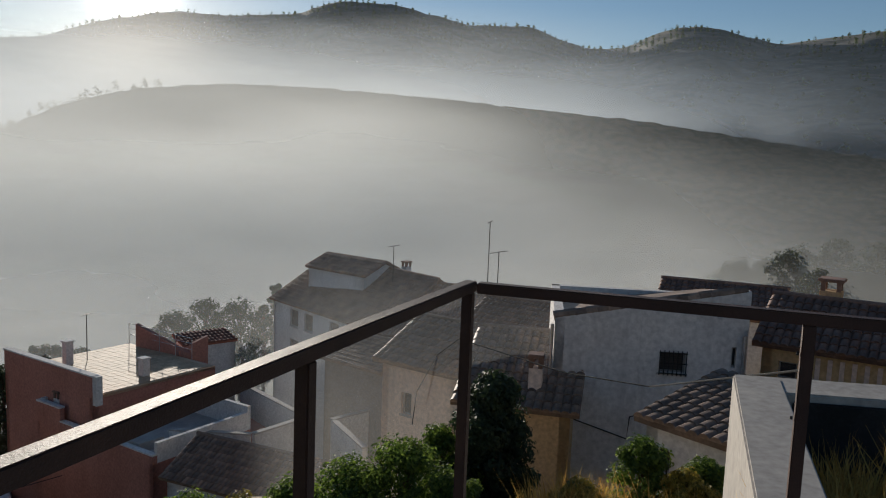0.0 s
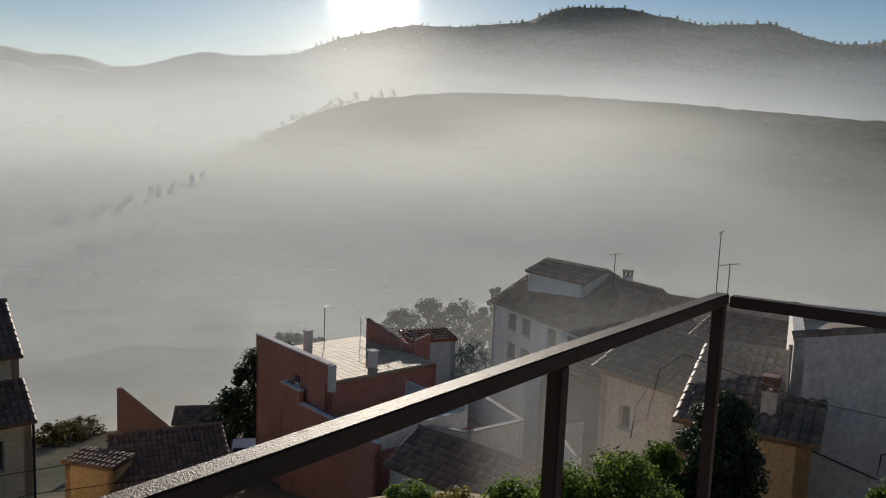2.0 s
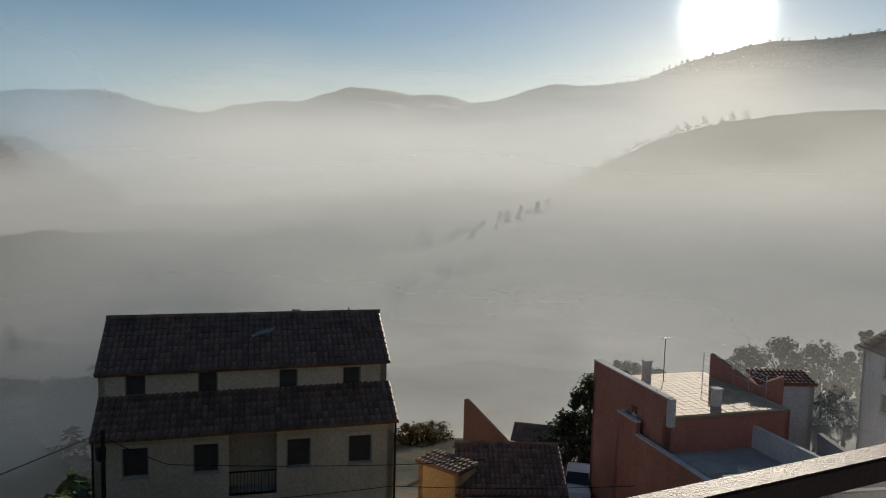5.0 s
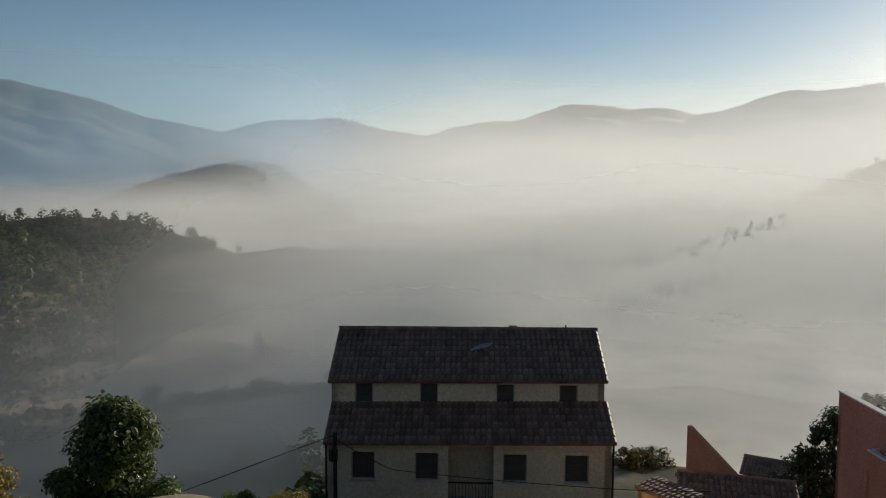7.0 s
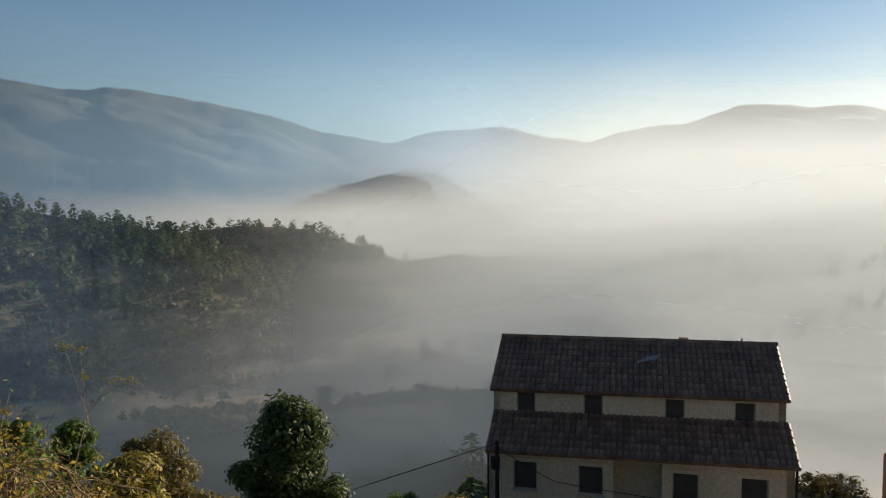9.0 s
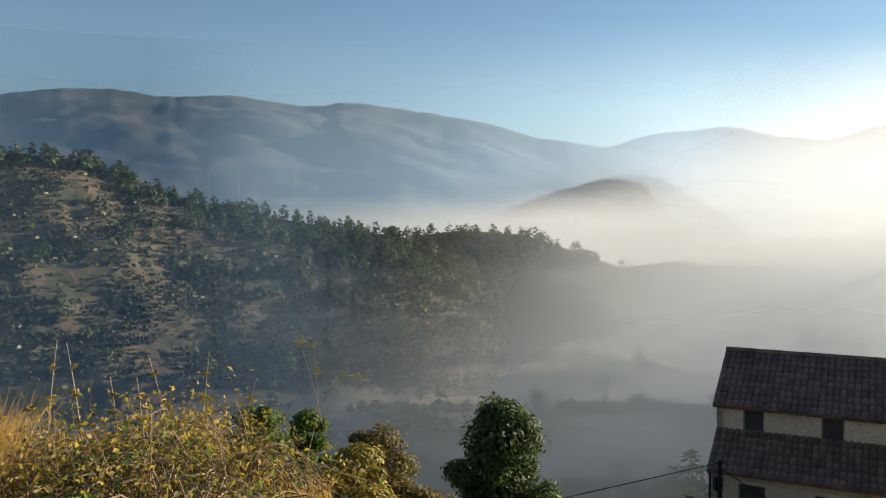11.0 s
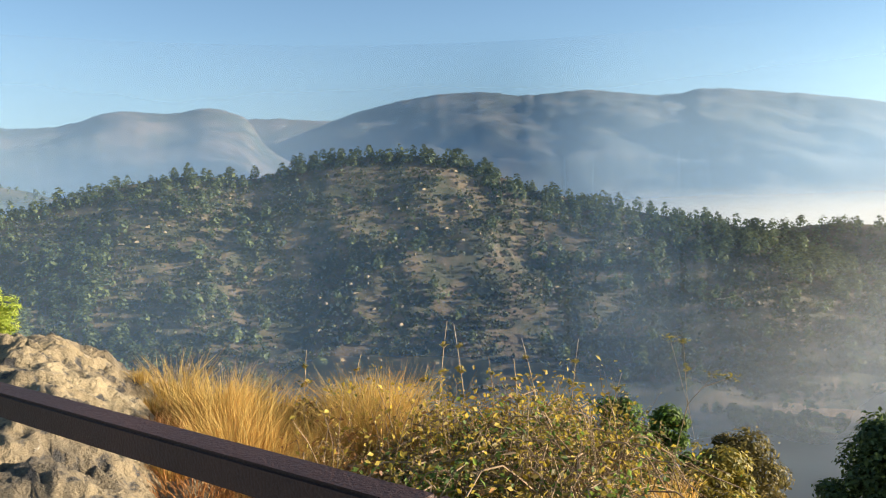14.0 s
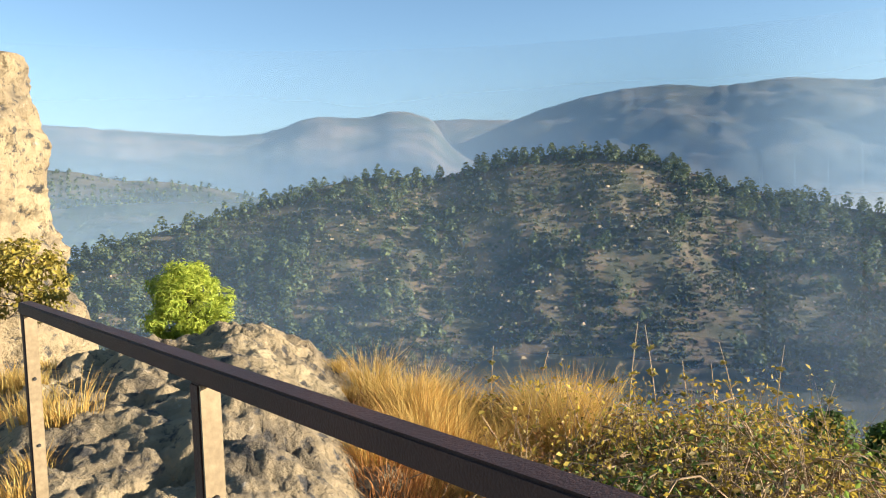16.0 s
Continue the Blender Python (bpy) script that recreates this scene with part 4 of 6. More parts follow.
gable_house("white house wing with a low tile roof", (1.5, 33.5), (5.0, 31.5), 4.0, -14, -5.6, -4.9, M_WHITE, M_TILE)


def grey_house():
    h = thing("house", "tall stained grey rendered house with barred window", "house", "village houses")
    m, W = house_frame((3.3, 21.04), (8.46, 20.4))
    z0, z1 = -2.74, -1.7
    holes = [(2.9, 3.61, -4.08, -3.5), (4.8, 5.06, -3.82, -3.25)]
    shell(h, m, W, 6.0, -13, z0, M_GREY, holes)
    window(h, m, *holes[0], bars=True)
    window(h, m, *holes[1], sill=False)
    # sloping top of the front wall and the roof that follows it
    for name, top, mat in (("wall_top", ((0, 0, z0), (W, 0, z1), (W, 0.28, z1), (0, 0.28, z0)), M_GREY), ("roof", ((0.0, 0.285, z0 - 0.02), (W, 0.285, z1 - 0.02), (W, 5.98, z1 - 0.9), (0.0, 5.98, z0 - 0.6)), M_TILE_OLD)):
        bm = bmesh.new()
        up = [bm.verts.new(W3(m, *q)) for q in top]
        dn = [bm.verts.new(W3(m, q[0], q[1], z0 - 0.002 if name == "wall_top" else z0 - 0.9)) for q in top]
        bm.faces.new(up)
        bm.faces.new(dn[::-1])
        for i in range(4):
            bm.faces.new((up[i], dn[i], dn[(i + 1) % 4], up[(i + 1) % 4]))
        bmesh.ops.remove_doubles(bm, verts=bm.verts, dist=0.003)
        bmesh.ops.recalc_face_normals(bm, faces=bm.faces)
        part(name, bm, mat, h)
    slope = math.atan2(z1 - z0, W)
    for k in range(int(W / 0.3)):
        bm = bmesh.new()
        mm = m @ Matrix.Translation((k * 0.3 - 0.04, 0.14, z0 + k * 0.3 * (z1 - z0) / W + 0.0 + random.uniform(0, 0.02))) @ Matrix.Rotation(-slope - 0.06, 4, "Y")
        tube(bm, [mm @ Vector((0, 0, 0)), mm @ Vector((0.36, 0, 0))], 0.15, 8, 0.85)
        part("coping_tile", bm, M_TILE_OLD, h)
    bm = bmesh.new()
    box(bm, 2.36, -0.05, -13, 2.5, 0.0, -2.35, m)
    part("pilaster", bm, M_GREY, h)
    for x in (-0.07, W - 0.1):
        bm = bmesh.new()
        tube(bm, [W3(m, x, -0.1, -2.9), W3(m, x, -0.1, -5.4), W3(m, x + 0.12, -0.1, -5.9), W3(m, x + 0.12, -0.1, -13)], 0.05, 8)
        part("downpipe", bm, M_ALU, h)
    bm = bmesh.new()
    tube(bm, [W3(m, 0.1, -0.04, -5.4), W3(m, 0.5, -0.04, -5.55), W3(m, 2.15, -0.04, -6.05), W3(m, 2.2, -0.04, -5.4), W3(m, 2.6, -0.04, -5.3)], 0.02, 6)
    part("wall_cable", bm, M_CABLE, h)


grey_house()
gable_house("small white outhouse with lichened tile roof", (4.5, 15.6), (6.2, 13.6), 3.2, -9, -3.75, -3.3, M_WHITE, M_TILE_OLD, [(0.35, -4.5, 0.5, 0.5), (1.8, -4.5, 0.7, 0.4)], 3.1, 0.2, bars=(0, 1))
oh, ohm, ohW = gable_house("ochre house with long clay tile roof and chimney", (9.3, 21.4), (15.5, 17.3), 4.6, -9, -3.3, -2.35, M_OCHRE, M_TILE, [(0.7, -4.0, 0.5, 0.5)], 2.3)
chimney(oh, ohm, 1.3, 3.0, -2.9, -2.0, M_OCHRE, 0.3)
for k in range(16):
    bm = bmesh.new()
    box(bm, 1.4 + k * 0.3, -0.05, -4.15, 1.52 + k * 0.3, 0.0, -3.5, ohm, 0.01)
    part("corbel", bm, M_CREAM, oh)
gable_house("distant tiled house behind the grey house", (9.6, 32.8), (14.2, 30.9), 5.0, -12, -4.6, -3.7, M_WHITE, M_TILE)


def low_wall():
    w = thing("garden_wall", "white rendered low wall with a broad smooth top", "wall")
    for name, p, q, th in (("wall", (1.5, 3.35), (2.28, 5.72), 0.34), ("wall", (2.30, 5.74), (5.2, 5.35), 0.42)):
        m, W = house_frame(p, q)
        bm = bmesh.new()
        box(bm, 0, -th, -3.5, W, 0, 0.0 if th < 0.4 else -0.006, m, 0.012)
        part(name, bm, M_PALE, w)
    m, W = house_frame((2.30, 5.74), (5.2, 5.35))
    # Black panel added over the near face; it paints the deep shade there.
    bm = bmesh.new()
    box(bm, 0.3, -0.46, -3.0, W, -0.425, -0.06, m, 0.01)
    part("shade_panel", bm, M_CABLE, w, "dark panel standing in for deep shade on the wall's near face")


low_wall()
yb = thing("annex", "sunlit ochre end wall of the low yellow house", "building", "village houses")
ym, yW = house_frame((-25.6, 27.6), (-23.05, 27.72))
shell(yb, ym, yW, 1.4, -20, -13.0, M_OCHRE)
roof_plane(yb, "roof", W3(ym, -0.1, -0.15, -12.98), W3(ym, yW + 0.1, -0.15, -12.98), W3(ym, 0, 1.5, -12.9) - W3(ym, 0, -0.15, -12.98), M_TILE)


def white_walls():
    for a, b in (((-10.9, 42.0), (-6.3, 36.8)), ((-8.2, 34.3), (-6.3, 36.7)), ((-4.9, 36.6), (-2.3, 39.1)), ((-4.9, 36.4), (-3.1, 33.1)), ((-12.2, 34.4), (-8.4, 34.2))):
        w = thing("courtyard_wall", "low white rendered courtyard wall between the houses", "wall", "courtyard walls")
        m, W = house_frame(a, b)
        bm = bmesh.new()
        box(bm, 0, 0, -20, W, 0.22, -11.5, m, 0.015)
        part("wall", bm, M_WHITE, w)
        bm = bmesh.new()
        box(bm, -0.03, -0.04, -11.5, W + 0.03, 0.26, -11.43, m, 0.01)
        part("coping", bm, M_CONC, w)
    y = thing("courtyard_floor", "pale sunlit courtyard paving with a red stained part", "floor")
    for pts, mat in ((((-12.9, 40.4), (-9.6, 37.8), (-8.4, 34.5), (-12.1, 34.6)), M_FLOORTILE), (((-10.4, 41.0), (-6.6, 36.6), (-8.2, 34.6), (-9.4, 37.6)), M_RED)):
        bm = bmesh.new()
        top = [bm.verts.new((px, py, -12.9 if mat is M_RED else -12.95)) for px, py in pts]
        bot = [bm.verts.new((px, py, -20)) for px, py in pts]
        bm.faces.new(top)
        bm.faces.new(bot[::-1])
        for i in range(4):
            bm.faces.new((top[i], bot[i], bot[(i + 1) % 4], top[(i + 1) % 4]))
        bmesh.ops.recalc_face_normals(bm, faces=bm.faces)
        part("paving", bm, mat, y)


white_walls()


def wedge_wall():
    w = thing("gable_ruin", "salmon rendered triangular wall standing alone", "wall")
    m, W = house_frame((-36.95, 44.95), (-32.9, 45.4))
    bm = bmesh.new()
    pr = ((0, -24), (W, -24), (W, -18.6), (0.25, -16.0), (0, -16.0))
    a = [bm.verts.new(W3(m, x, 0, z)) for x, z in pr]
    b = [bm.verts.new(W3(m, x, 0.3, z)) for x, z in pr]
    bm.faces.new(a)
    bm.faces.new(b[::-1])
    for i in range(5):
        bm.faces.new((a[i], b[i], b[(i + 1) % 5], a[(i + 1) % 5]))
    bmesh.ops.recalc_face_normals(bm, faces=bm.faces)
    part("wall", bm, M_SALMON, w)


wedge_wall()


def car():
    c = thing("car", "white hatchback car parked beside the red house", "car", at=(-23.3, 39.3, -17.75), turn=-62)
    prof = [(-2.0, 0.35), (-2.02, 0.75), (-1.95, 0.95), (-1.55, 1.42), (-1.1, 1.52), (0.1, 1.5), (0.95, 1.0), (1.75, 0.86), (2.02, 0.68), (2.05, 0.35)]
    bm = bmesh.new()
    rows = []
    for y, sc in ((-0.86, 0.93), (-0.84, 1.0), (-0.6, 1.02), (0.6, 1.02), (0.84, 1.0), (0.86, 0.93)):
        rows.append([bm.verts.new((x, y * (1.0 if z < 1.0 else 0.82), 0.35 + (z - 0.35) * sc)) for x, z in prof])
    for r0, r1 in zip(rows, rows[1:]):
        for k in range(len(prof)):
            j = (k + 1) % len(prof)
            bm.faces.new((r0[k], r0[j], r1[j], r1[k]))
    bm.faces.new(rows[0][::-1])
    bm.faces.new(rows[-1])
    bmesh.ops.recalc_face_normals(bm, faces=bm.faces)
    part("body", bm, M_CARPAINT, c)
    for name, quad in (("windscreen", ((0.2, -0.62, 1.5), (0.2, 0.62, 1.5), (0.95, 0.72, 1.05), (0.95, -0.72, 1.05))), ("rear_window", ((-1.6, -0.6, 1.42), (-1.6, 0.6, 1.42), (-1.95, 0.7, 1.02), (-1.95, -0.7, 1.02)))):
        bm = bmesh.new()
        n = Vector((0.02 if name == "windscreen" else -0.02, 0, 0.02))
        bm.faces.new([bm.verts.new(Vector(q) + n) for q in quad])
        part(name, bm, M_GLASS, c)
    for sgn in (-1, 1):
        for x0, x1 in ((-1.35, -0.45), (-0.38, 0.55)):
            bm = bmesh.new()
            bm.faces.new([bm.verts.new((x, sgn * y, z)) for x, y, z in ((x0, 0.875, 1.02), (x1 + 0.2, 0.875, 1.02), (x1 - 0.15, 0.74, 1.42), (x0 + 0.1, 0.74, 1.42))])
            part("side_window", bm, M_GLASS, c)
        for x in (-1.3, 1.3):
            bm = bmesh.new()
            bmesh.ops.create_cone(bm, segments=20, radius1=0.31, radius2=0.31, depth=0.2, cap_ends=True, matrix=Matrix.Translation((x, sgn * 0.8, 0.31)) @ Matrix.Rotation(math.pi / 2, 4, "X"))
            wheel = part("wheel", bm, M_CABLE, c)
            bm = bmesh.new()
            bmesh.ops.create_cone(bm, segments=16, radius1=0.19, radius2=0.17, depth=0.03, cap_ends=True, matrix=Matrix.Translation((x, sgn * 0.91, 0.31)) @ Matrix.Rotation(math.pi / 2, 4, "X"))
            part("rim", bm, M_ALU, wheel)
        bm = bmesh.new()
        box(bm, 1.9, sgn * 0.55 - 0.16, 0.66, 2.06, sgn * 0.55 + 0.16, 0.78, None, 0.02)
        part("headlight", bm, M_ALU, c)


car()


def cable(label, pts, r=0.012, sag=0.0):
    c = thing("cable", label, "cable", "overhead cables")
    bm = bmesh.new()
    out = []
    for (p, q) in zip(pts, pts[1:]):
        for k in range(10):
            f = k / 10
            v = Vector(p).lerp(Vector(q), f)
            v.z -= sag * 4 * f * (1 - f)
            out.append(v)
    out.append(Vector(pts[-1]))
    tube(bm, out, r, 5)
    part("wire", bm, M_CABLE, c)


cable("black overhead cable sagging between houses", [(0.61, 19.99, -3.2), (2.74, 15.76, -2.84), (3.88, 13.45, -2.39), (3.96, 8.08, -0.57), (3.78, 7.05, -0.56)], 0.014)
cable("black cable hanging loose down the cream wall", [(0.61, 19.99, -3.2), (0.07, 21.5, -4.04), (-0.5, 21.6, -5.2), (-0.55, 20.0, -5.6)], 0.014)
cable("thin cable running from the long house over the slope", [(-27.6, 12.5, -8.4), (-23.75, 5.56, -7.92), (-21.0, 2.0, -8.6)], 0.018)
cable("thin cable strung across the long house front", [(-27.6, 12.6, -8.6), (-25.9, 14.2, -9.6), (-21.6, 20.6, -10.2), (-19.0, 24.5, -10.3)], 0.016, 0.05)
cable("thin cable across the lower wall of the long house", [(-25.0, 13.2, -10.6), (-21.0, 21.0, -11.0), (-14.0, 28.0, -11.0)], 0.016, 0.1)
pole = thing("utility_pole", "dark utility pole at the corner of the long house", "pole", at=(-27.6, 12.55, -18))
bm = bmesh.new()
tube(bm, [(0, 0, 0), (0, 0, 9.7)], 0.11, 10, 0.75)
part("shaft", bm, M_IRON, pole)
bm = bmesh.new()
box(bm, -0.3, -0.15, 8.5, -0.05, 0.15, 9.0, None, 0.02)
part("junction_box", bm, M_IRON, pole)
antenna((2.72, 41.9, -6.6), 4.8, "tall thin mast antenna above the white house", 0.12)
antenna((3.12, 39.9, -6.6), 3.4, "television antenna on the white house roof", 0.45)
antenna((-2.9, 48.5, -6.3), 2.2, "television antenna beside the rooftop chimney", 0.35)


def terrace_slab():
    t = new("terrace_floor")
    bm = bmesh.new()
    A, al, sd = RAIL_A, RAIL_ALONG, RAIL_SIDE
    p = [A + (al * -1 + sd * -1) * 0.3, A + al * 2.6 - sd * 0.2, Vector((-1.35, -0.2, 0)), Vector((-2.0, -2.75, 0)), Vector((0.0, -4.5, 0)), Vector((5.0, -4.0, 0)), A + sd * 5 - al * 0.3]
    top = [bm.verts.new((v.x, v.y, 0.0)) for v in p]
    bot = [bm.verts.new((v.x, v.y, -3.6)) for v in p]
    bm.faces.new(top)
    bm.faces.new(bot[::-1])
    for i in range(len(p)):
        j = (i + 1) % len(p)
        bm.faces.new((top[i], bot[i], bot[j], top[j]))
    bmesh.ops.recalc_face_normals(bm, faces=bm.faces)
    bpy.data.objects.remove(t)
    ob = part("terrace_floor", bm, M_CONC)
    tagged(ob, "grey concrete lookout terrace slab with a rough edge", "terrace", kind="structure")


terrace_slab()


# ---- plants ----
def polar(az, r, z):
    return Vector((-math.sin(radians(az)) * r, math.cos(radians(az)) * r, z))


def leaf_mesh(name, centres, normals, size, material, parent=None, aspect=0.55, jitter=0.4, rng=None):
    """Many small folded leaves, one island each."""
    rng = rng or np.random.default_rng(3)
    n = len(centres)
    c = np.asarray(centres, float)
    nrm = np.asarray(normals, float) + rng.normal(0, jitter, (n, 3))
    nrm /= np.linalg.norm(nrm, axis=1)[:, None] + 1e-9
    t = np.cross(nrm, rng.normal(0, 1, (n, 3)))
    t /= np.linalg.norm(t, axis=1)[:, None] + 1e-9
    b = np.cross(nrm, t)
    s = (size * rng.uniform(0.6, 1.3, n))[:, None]
    fold = nrm * s * 0.18
    v = np.stack([c - t * s, c + b * s * aspect + fold, c + t * s, c - b * s * aspect + fold], 1).reshape(-1, 3)
    k = np.arange(n) * 4
    f = np.concatenate([np.stack([k, k + 1, k + 2], 1), np.stack([k, k + 2, k + 3], 1)])
    me = bpy.data.meshes.new(name)
    me.from_pydata(v.tolist(), [], f.tolist())
    me.materials.append(material)
    ob = new(name, me)
    if parent is not None:
        ob.parent = parent
    return ob


def clump_cloud(rng, clumps, per, shell_bias=0.35):
    """Leaf places over clumps (x, y, z, rx, rz): thick towards the outside of each, with gaps between."""
    cs, ns = [], []
    for x, y, z, rx, rz in clumps:
        d = rng.normal(0, 1, (per, 3))
        d /= np.linalg.norm(d, axis=1)[:, None]
        r = rng.uniform(0, 1, per) ** shell_bias * rng.uniform(0.8, 1.15, per)
        cs.append(np.array([x, y, z]) + d * r[:, None] * np.array([rx, rx, rz]))
        ns.append(d + np.array([0, 0, 0.5]))
    return np.concatenate(cs), np.concatenate(ns)


def tree(name, label, at, height, spread, leaf, leaf_size, clumps=26, per=130, trunk=0.1, seed=1, low=0.25, group="", squash=1.0, category="tree", aspect=0.55):
    """Tapered trunk, limbs, and a crown of leaf clumps with an uneven outline."""
    rng = np.random.default_rng(seed)
    t = thing(name, label, category, group, at=at)
    bm = bmesh.new()
    tube(bm, [(0, 0, -0.6), (0.03 * height, 0, height * 0.25), (0.01, 0.02 * height, height * 0.55), (0, 0, height * 0.85)], trunk, 8, 0.3)
    cl = []
    for i in range(clumps):
        f = (i + 0.5) / clumps
        zz = low + (0.92 - low) * f
        prof = math.sin(math.pi * min(1, max(0, (zz - low + 0.1) / (1.04 - low)))) ** 0.6
        a = i * 2.399 + rng.uniform(-0.4, 0.4)
        rr = spread * prof * rng.uniform(0.3, 1.0)
        p = (math.cos(a) * rr, math.sin(a) * rr, height * zz)
        cr = spread * rng.uniform(0.2, 0.46)
        cl.append((*p, cr, cr * 0.8 * squash))
        tube(bm, [(0, 0, height * max(0.12, zz - 0.22)), (p[0] * 0.5, p[1] * 0.5, height * (zz - 0.1)), p], trunk * 0.3, 5, 0.3)
    part("trunk", bm, M_BARK, t)
    c, n = clump_cloud(rng, cl, per)
    leaf_mesh("crown", c, n, leaf_size, leaf, t, aspect, rng=rng)
    return t


def grass_mesh(name, spots, material, rng, per=160, height=0.5, radius=0.28, width=0.006, lean=0.5, parent=None):
    """Tufts of thin curved blades."""
    V, Fc = [], []
    for x, y, z, s in spots:
        for _ in range(per):
            a, r = rng.uniform(0, 6.283), radius * s * rng.uniform(0, 1) ** 0.7
            px, py = x + math.cos(a) * r, y + math.sin(a) * r
            h = height * s * rng.uniform(0.5, 1.15)
            la = a + rng.normal(0, 0.7)
            le = lean * h * rng.uniform(0.1, 1.0)
            dx, dy = math.cos(la) * le, math.sin(la) * le
            w = width * rng.uniform(0.6, 1.4)
            wa = rng.uniform(0, 3.14)
            ux, uy = math.cos(wa) * w, math.sin(wa) * w
            k = len(V)
            V += [(px - ux, py - uy, z), (px + ux, py + uy, z), (px + dx * 0.35 - ux * 0.8, py + dy * 0.35 - uy * 0.8, z + h * 0.6), (px + dx * 0.35 + ux * 0.8, py + dy * 0.35 + uy * 0.8, z + h * 0.6), (px + dx, py + dy, z + h)]
            Fc += [(k, k + 1, k + 3, k + 2), (k + 2, k + 3, k + 4)]
    return mesh_from(name, V, Fc, material, parent)


# ---- rock outcrop beyond the railing ----
def rock_height(x, y):
    """Bare limestone back rising to a rounded crest away from the terrace."""
    p = Vector((x, y, 0))
    az = math.degrees(math.atan2(-(x + 0.5), y)) % 360
    r = math.hypot(x + 0.5, y)
    crest = lerp_table([(117, -0.8), (122, -0.5), (126, -0.32), (131, -0.1), (135, 0.2), (138, 0.36), (144, 0.3), (151, 0.26), (156, 0.12), (165, -0.2), (175, -0.5)], az)
    rise = smooth01((r - 2.0) / 3.4)
    fall = smooth01((r - 7.4) / 2.2)
    z = -0.9 + (crest + 0.9) * (0.58 + 0.42 * rise) - 4.5 * fall
    big = noise.fractal(p * 0.42, 1.0, 2.0, 3)
    beds = noise.noise(Vector((x * 0.5 + y * 0.9, y * 0.25 - x * 0.2, 3.0)))
    fine = noise.fractal(Vector((x * 1.9, y * 1.9, 9.0)), 0.75, 2.1, 6)
    pits = min(0.0, noise.noise(Vector((x * 4.2, y * 4.2, 15.0))) + 0.32) * 0.22
    crack = min(0.0, abs(noise.noise(Vector((x * 0.6 + 0.12 * fine, y * 0.6, 21.0)))) - 0.05) * 2.6
    return z + 0.13 * big + 0.1 * beds + 0.13 * fine + pits + crack



def build_outcrop():
    V, Fc = [], []
    na, nr = 300, 190
    for i in range(na):
        az = 117 + 60 * i / (na - 1)
        for k in range(nr):
            r = 1.75 + 8.2 * (k / (nr - 1)) ** 1.15
            x, y = -0.5 - math.sin(radians(az)) * r, math.cos(radians(az)) * r
            V.append((x, y, rock_height(x, y)))
    for i in range(na - 1):
        for k in range(nr - 1):
            p = i * nr + k
            Fc.append((p, p + nr, p + nr + 1, p + 1))
    ob = mesh_from("rock_outcrop", V, Fc, M_ROCK, smooth=True)
    tagged(ob, "pale weathered limestone outcrop with dark lichen and cracks", "rock", kind="structure")


build_outcrop()


def build_crag():
    """A tall limestone crag: a rough pillar with ledges."""
    V, Fc = [], []
    na, nz = 120, 110
    c = polar(159.0, 12.0, 0) - Vector((0.5, 0, 0))
    for k in range(nz):
        f = k / (nz - 1)
        z = -2.5 + 6.4 * f
        for i in range(na):
            a = 2 * math.pi * i / na
            d = Vector((math.cos(a), math.sin(a), 0))
            base = lerp_table([(0, 2.15), (0.25, 2.0), (0.42, 1.78), (0.6, 1.62), (0.8, 1.5), (0.95, 1.3), (1.0, 0.3)], f)
            p = c + d * base
            n = noise.fractal(Vector((p.x * 0.8, p.y * 0.8, z * 0.55)), 0.9, 2.0, 5)
            led = noise.noise(Vector((a * 0.6, z * 1.5, 4.0)))
            fine = noise.fractal(Vector((p.x * 3, p.y * 3, z * 2.4)), 0.8, 2.0, 4)
            r = base * (1 + 0.17 * n + 0.07 * led) + 0.11 * fine
            V.append((c.x + d.x * r, c.y + d.y * r, z + 0.1 * n))
    for k in range(nz - 1):
        for i in range(na):
            j = (i + 1) % na
            Fc.append((k * na + i, k * na + j, (k + 1) * na + j, (k + 1) * na + i))
    Fc.append([(nz - 1) * na + i for i in range(na)])
    ob = mesh_from("rock_crag", V, Fc, M_ROCK)
    tagged(ob, "tall ochre limestone crag with ledges and tufts", "rock", kind="structure")


build_crag()

RNG = np.random.default_rng(11)


def near_ground(x, y):
    az = math.degrees(math.atan2(-x, y)) % 360
    g = ground_z(x, y)
    return max(g, rock_height(x, y)) if 117 < az < 177 else g


def tussocks(az0, az1, r0, r1, n, low, s0, s1):
    out = []
    for _ in range(n):
        az, r = RNG.uniform(az0, az1), RNG.uniform(r0, r1)
        p = polar(az, r, 0)
        p.x -= 0.5
        out.append((p.x, p.y, max(near_ground(p.x, p.y), low) - 0.04, RNG.uniform(s0, s1) * (0.8 + 0.9 * noise.noise(Vector((p.x * 1.7, p.y * 1.7, 6.0))))))
    return out


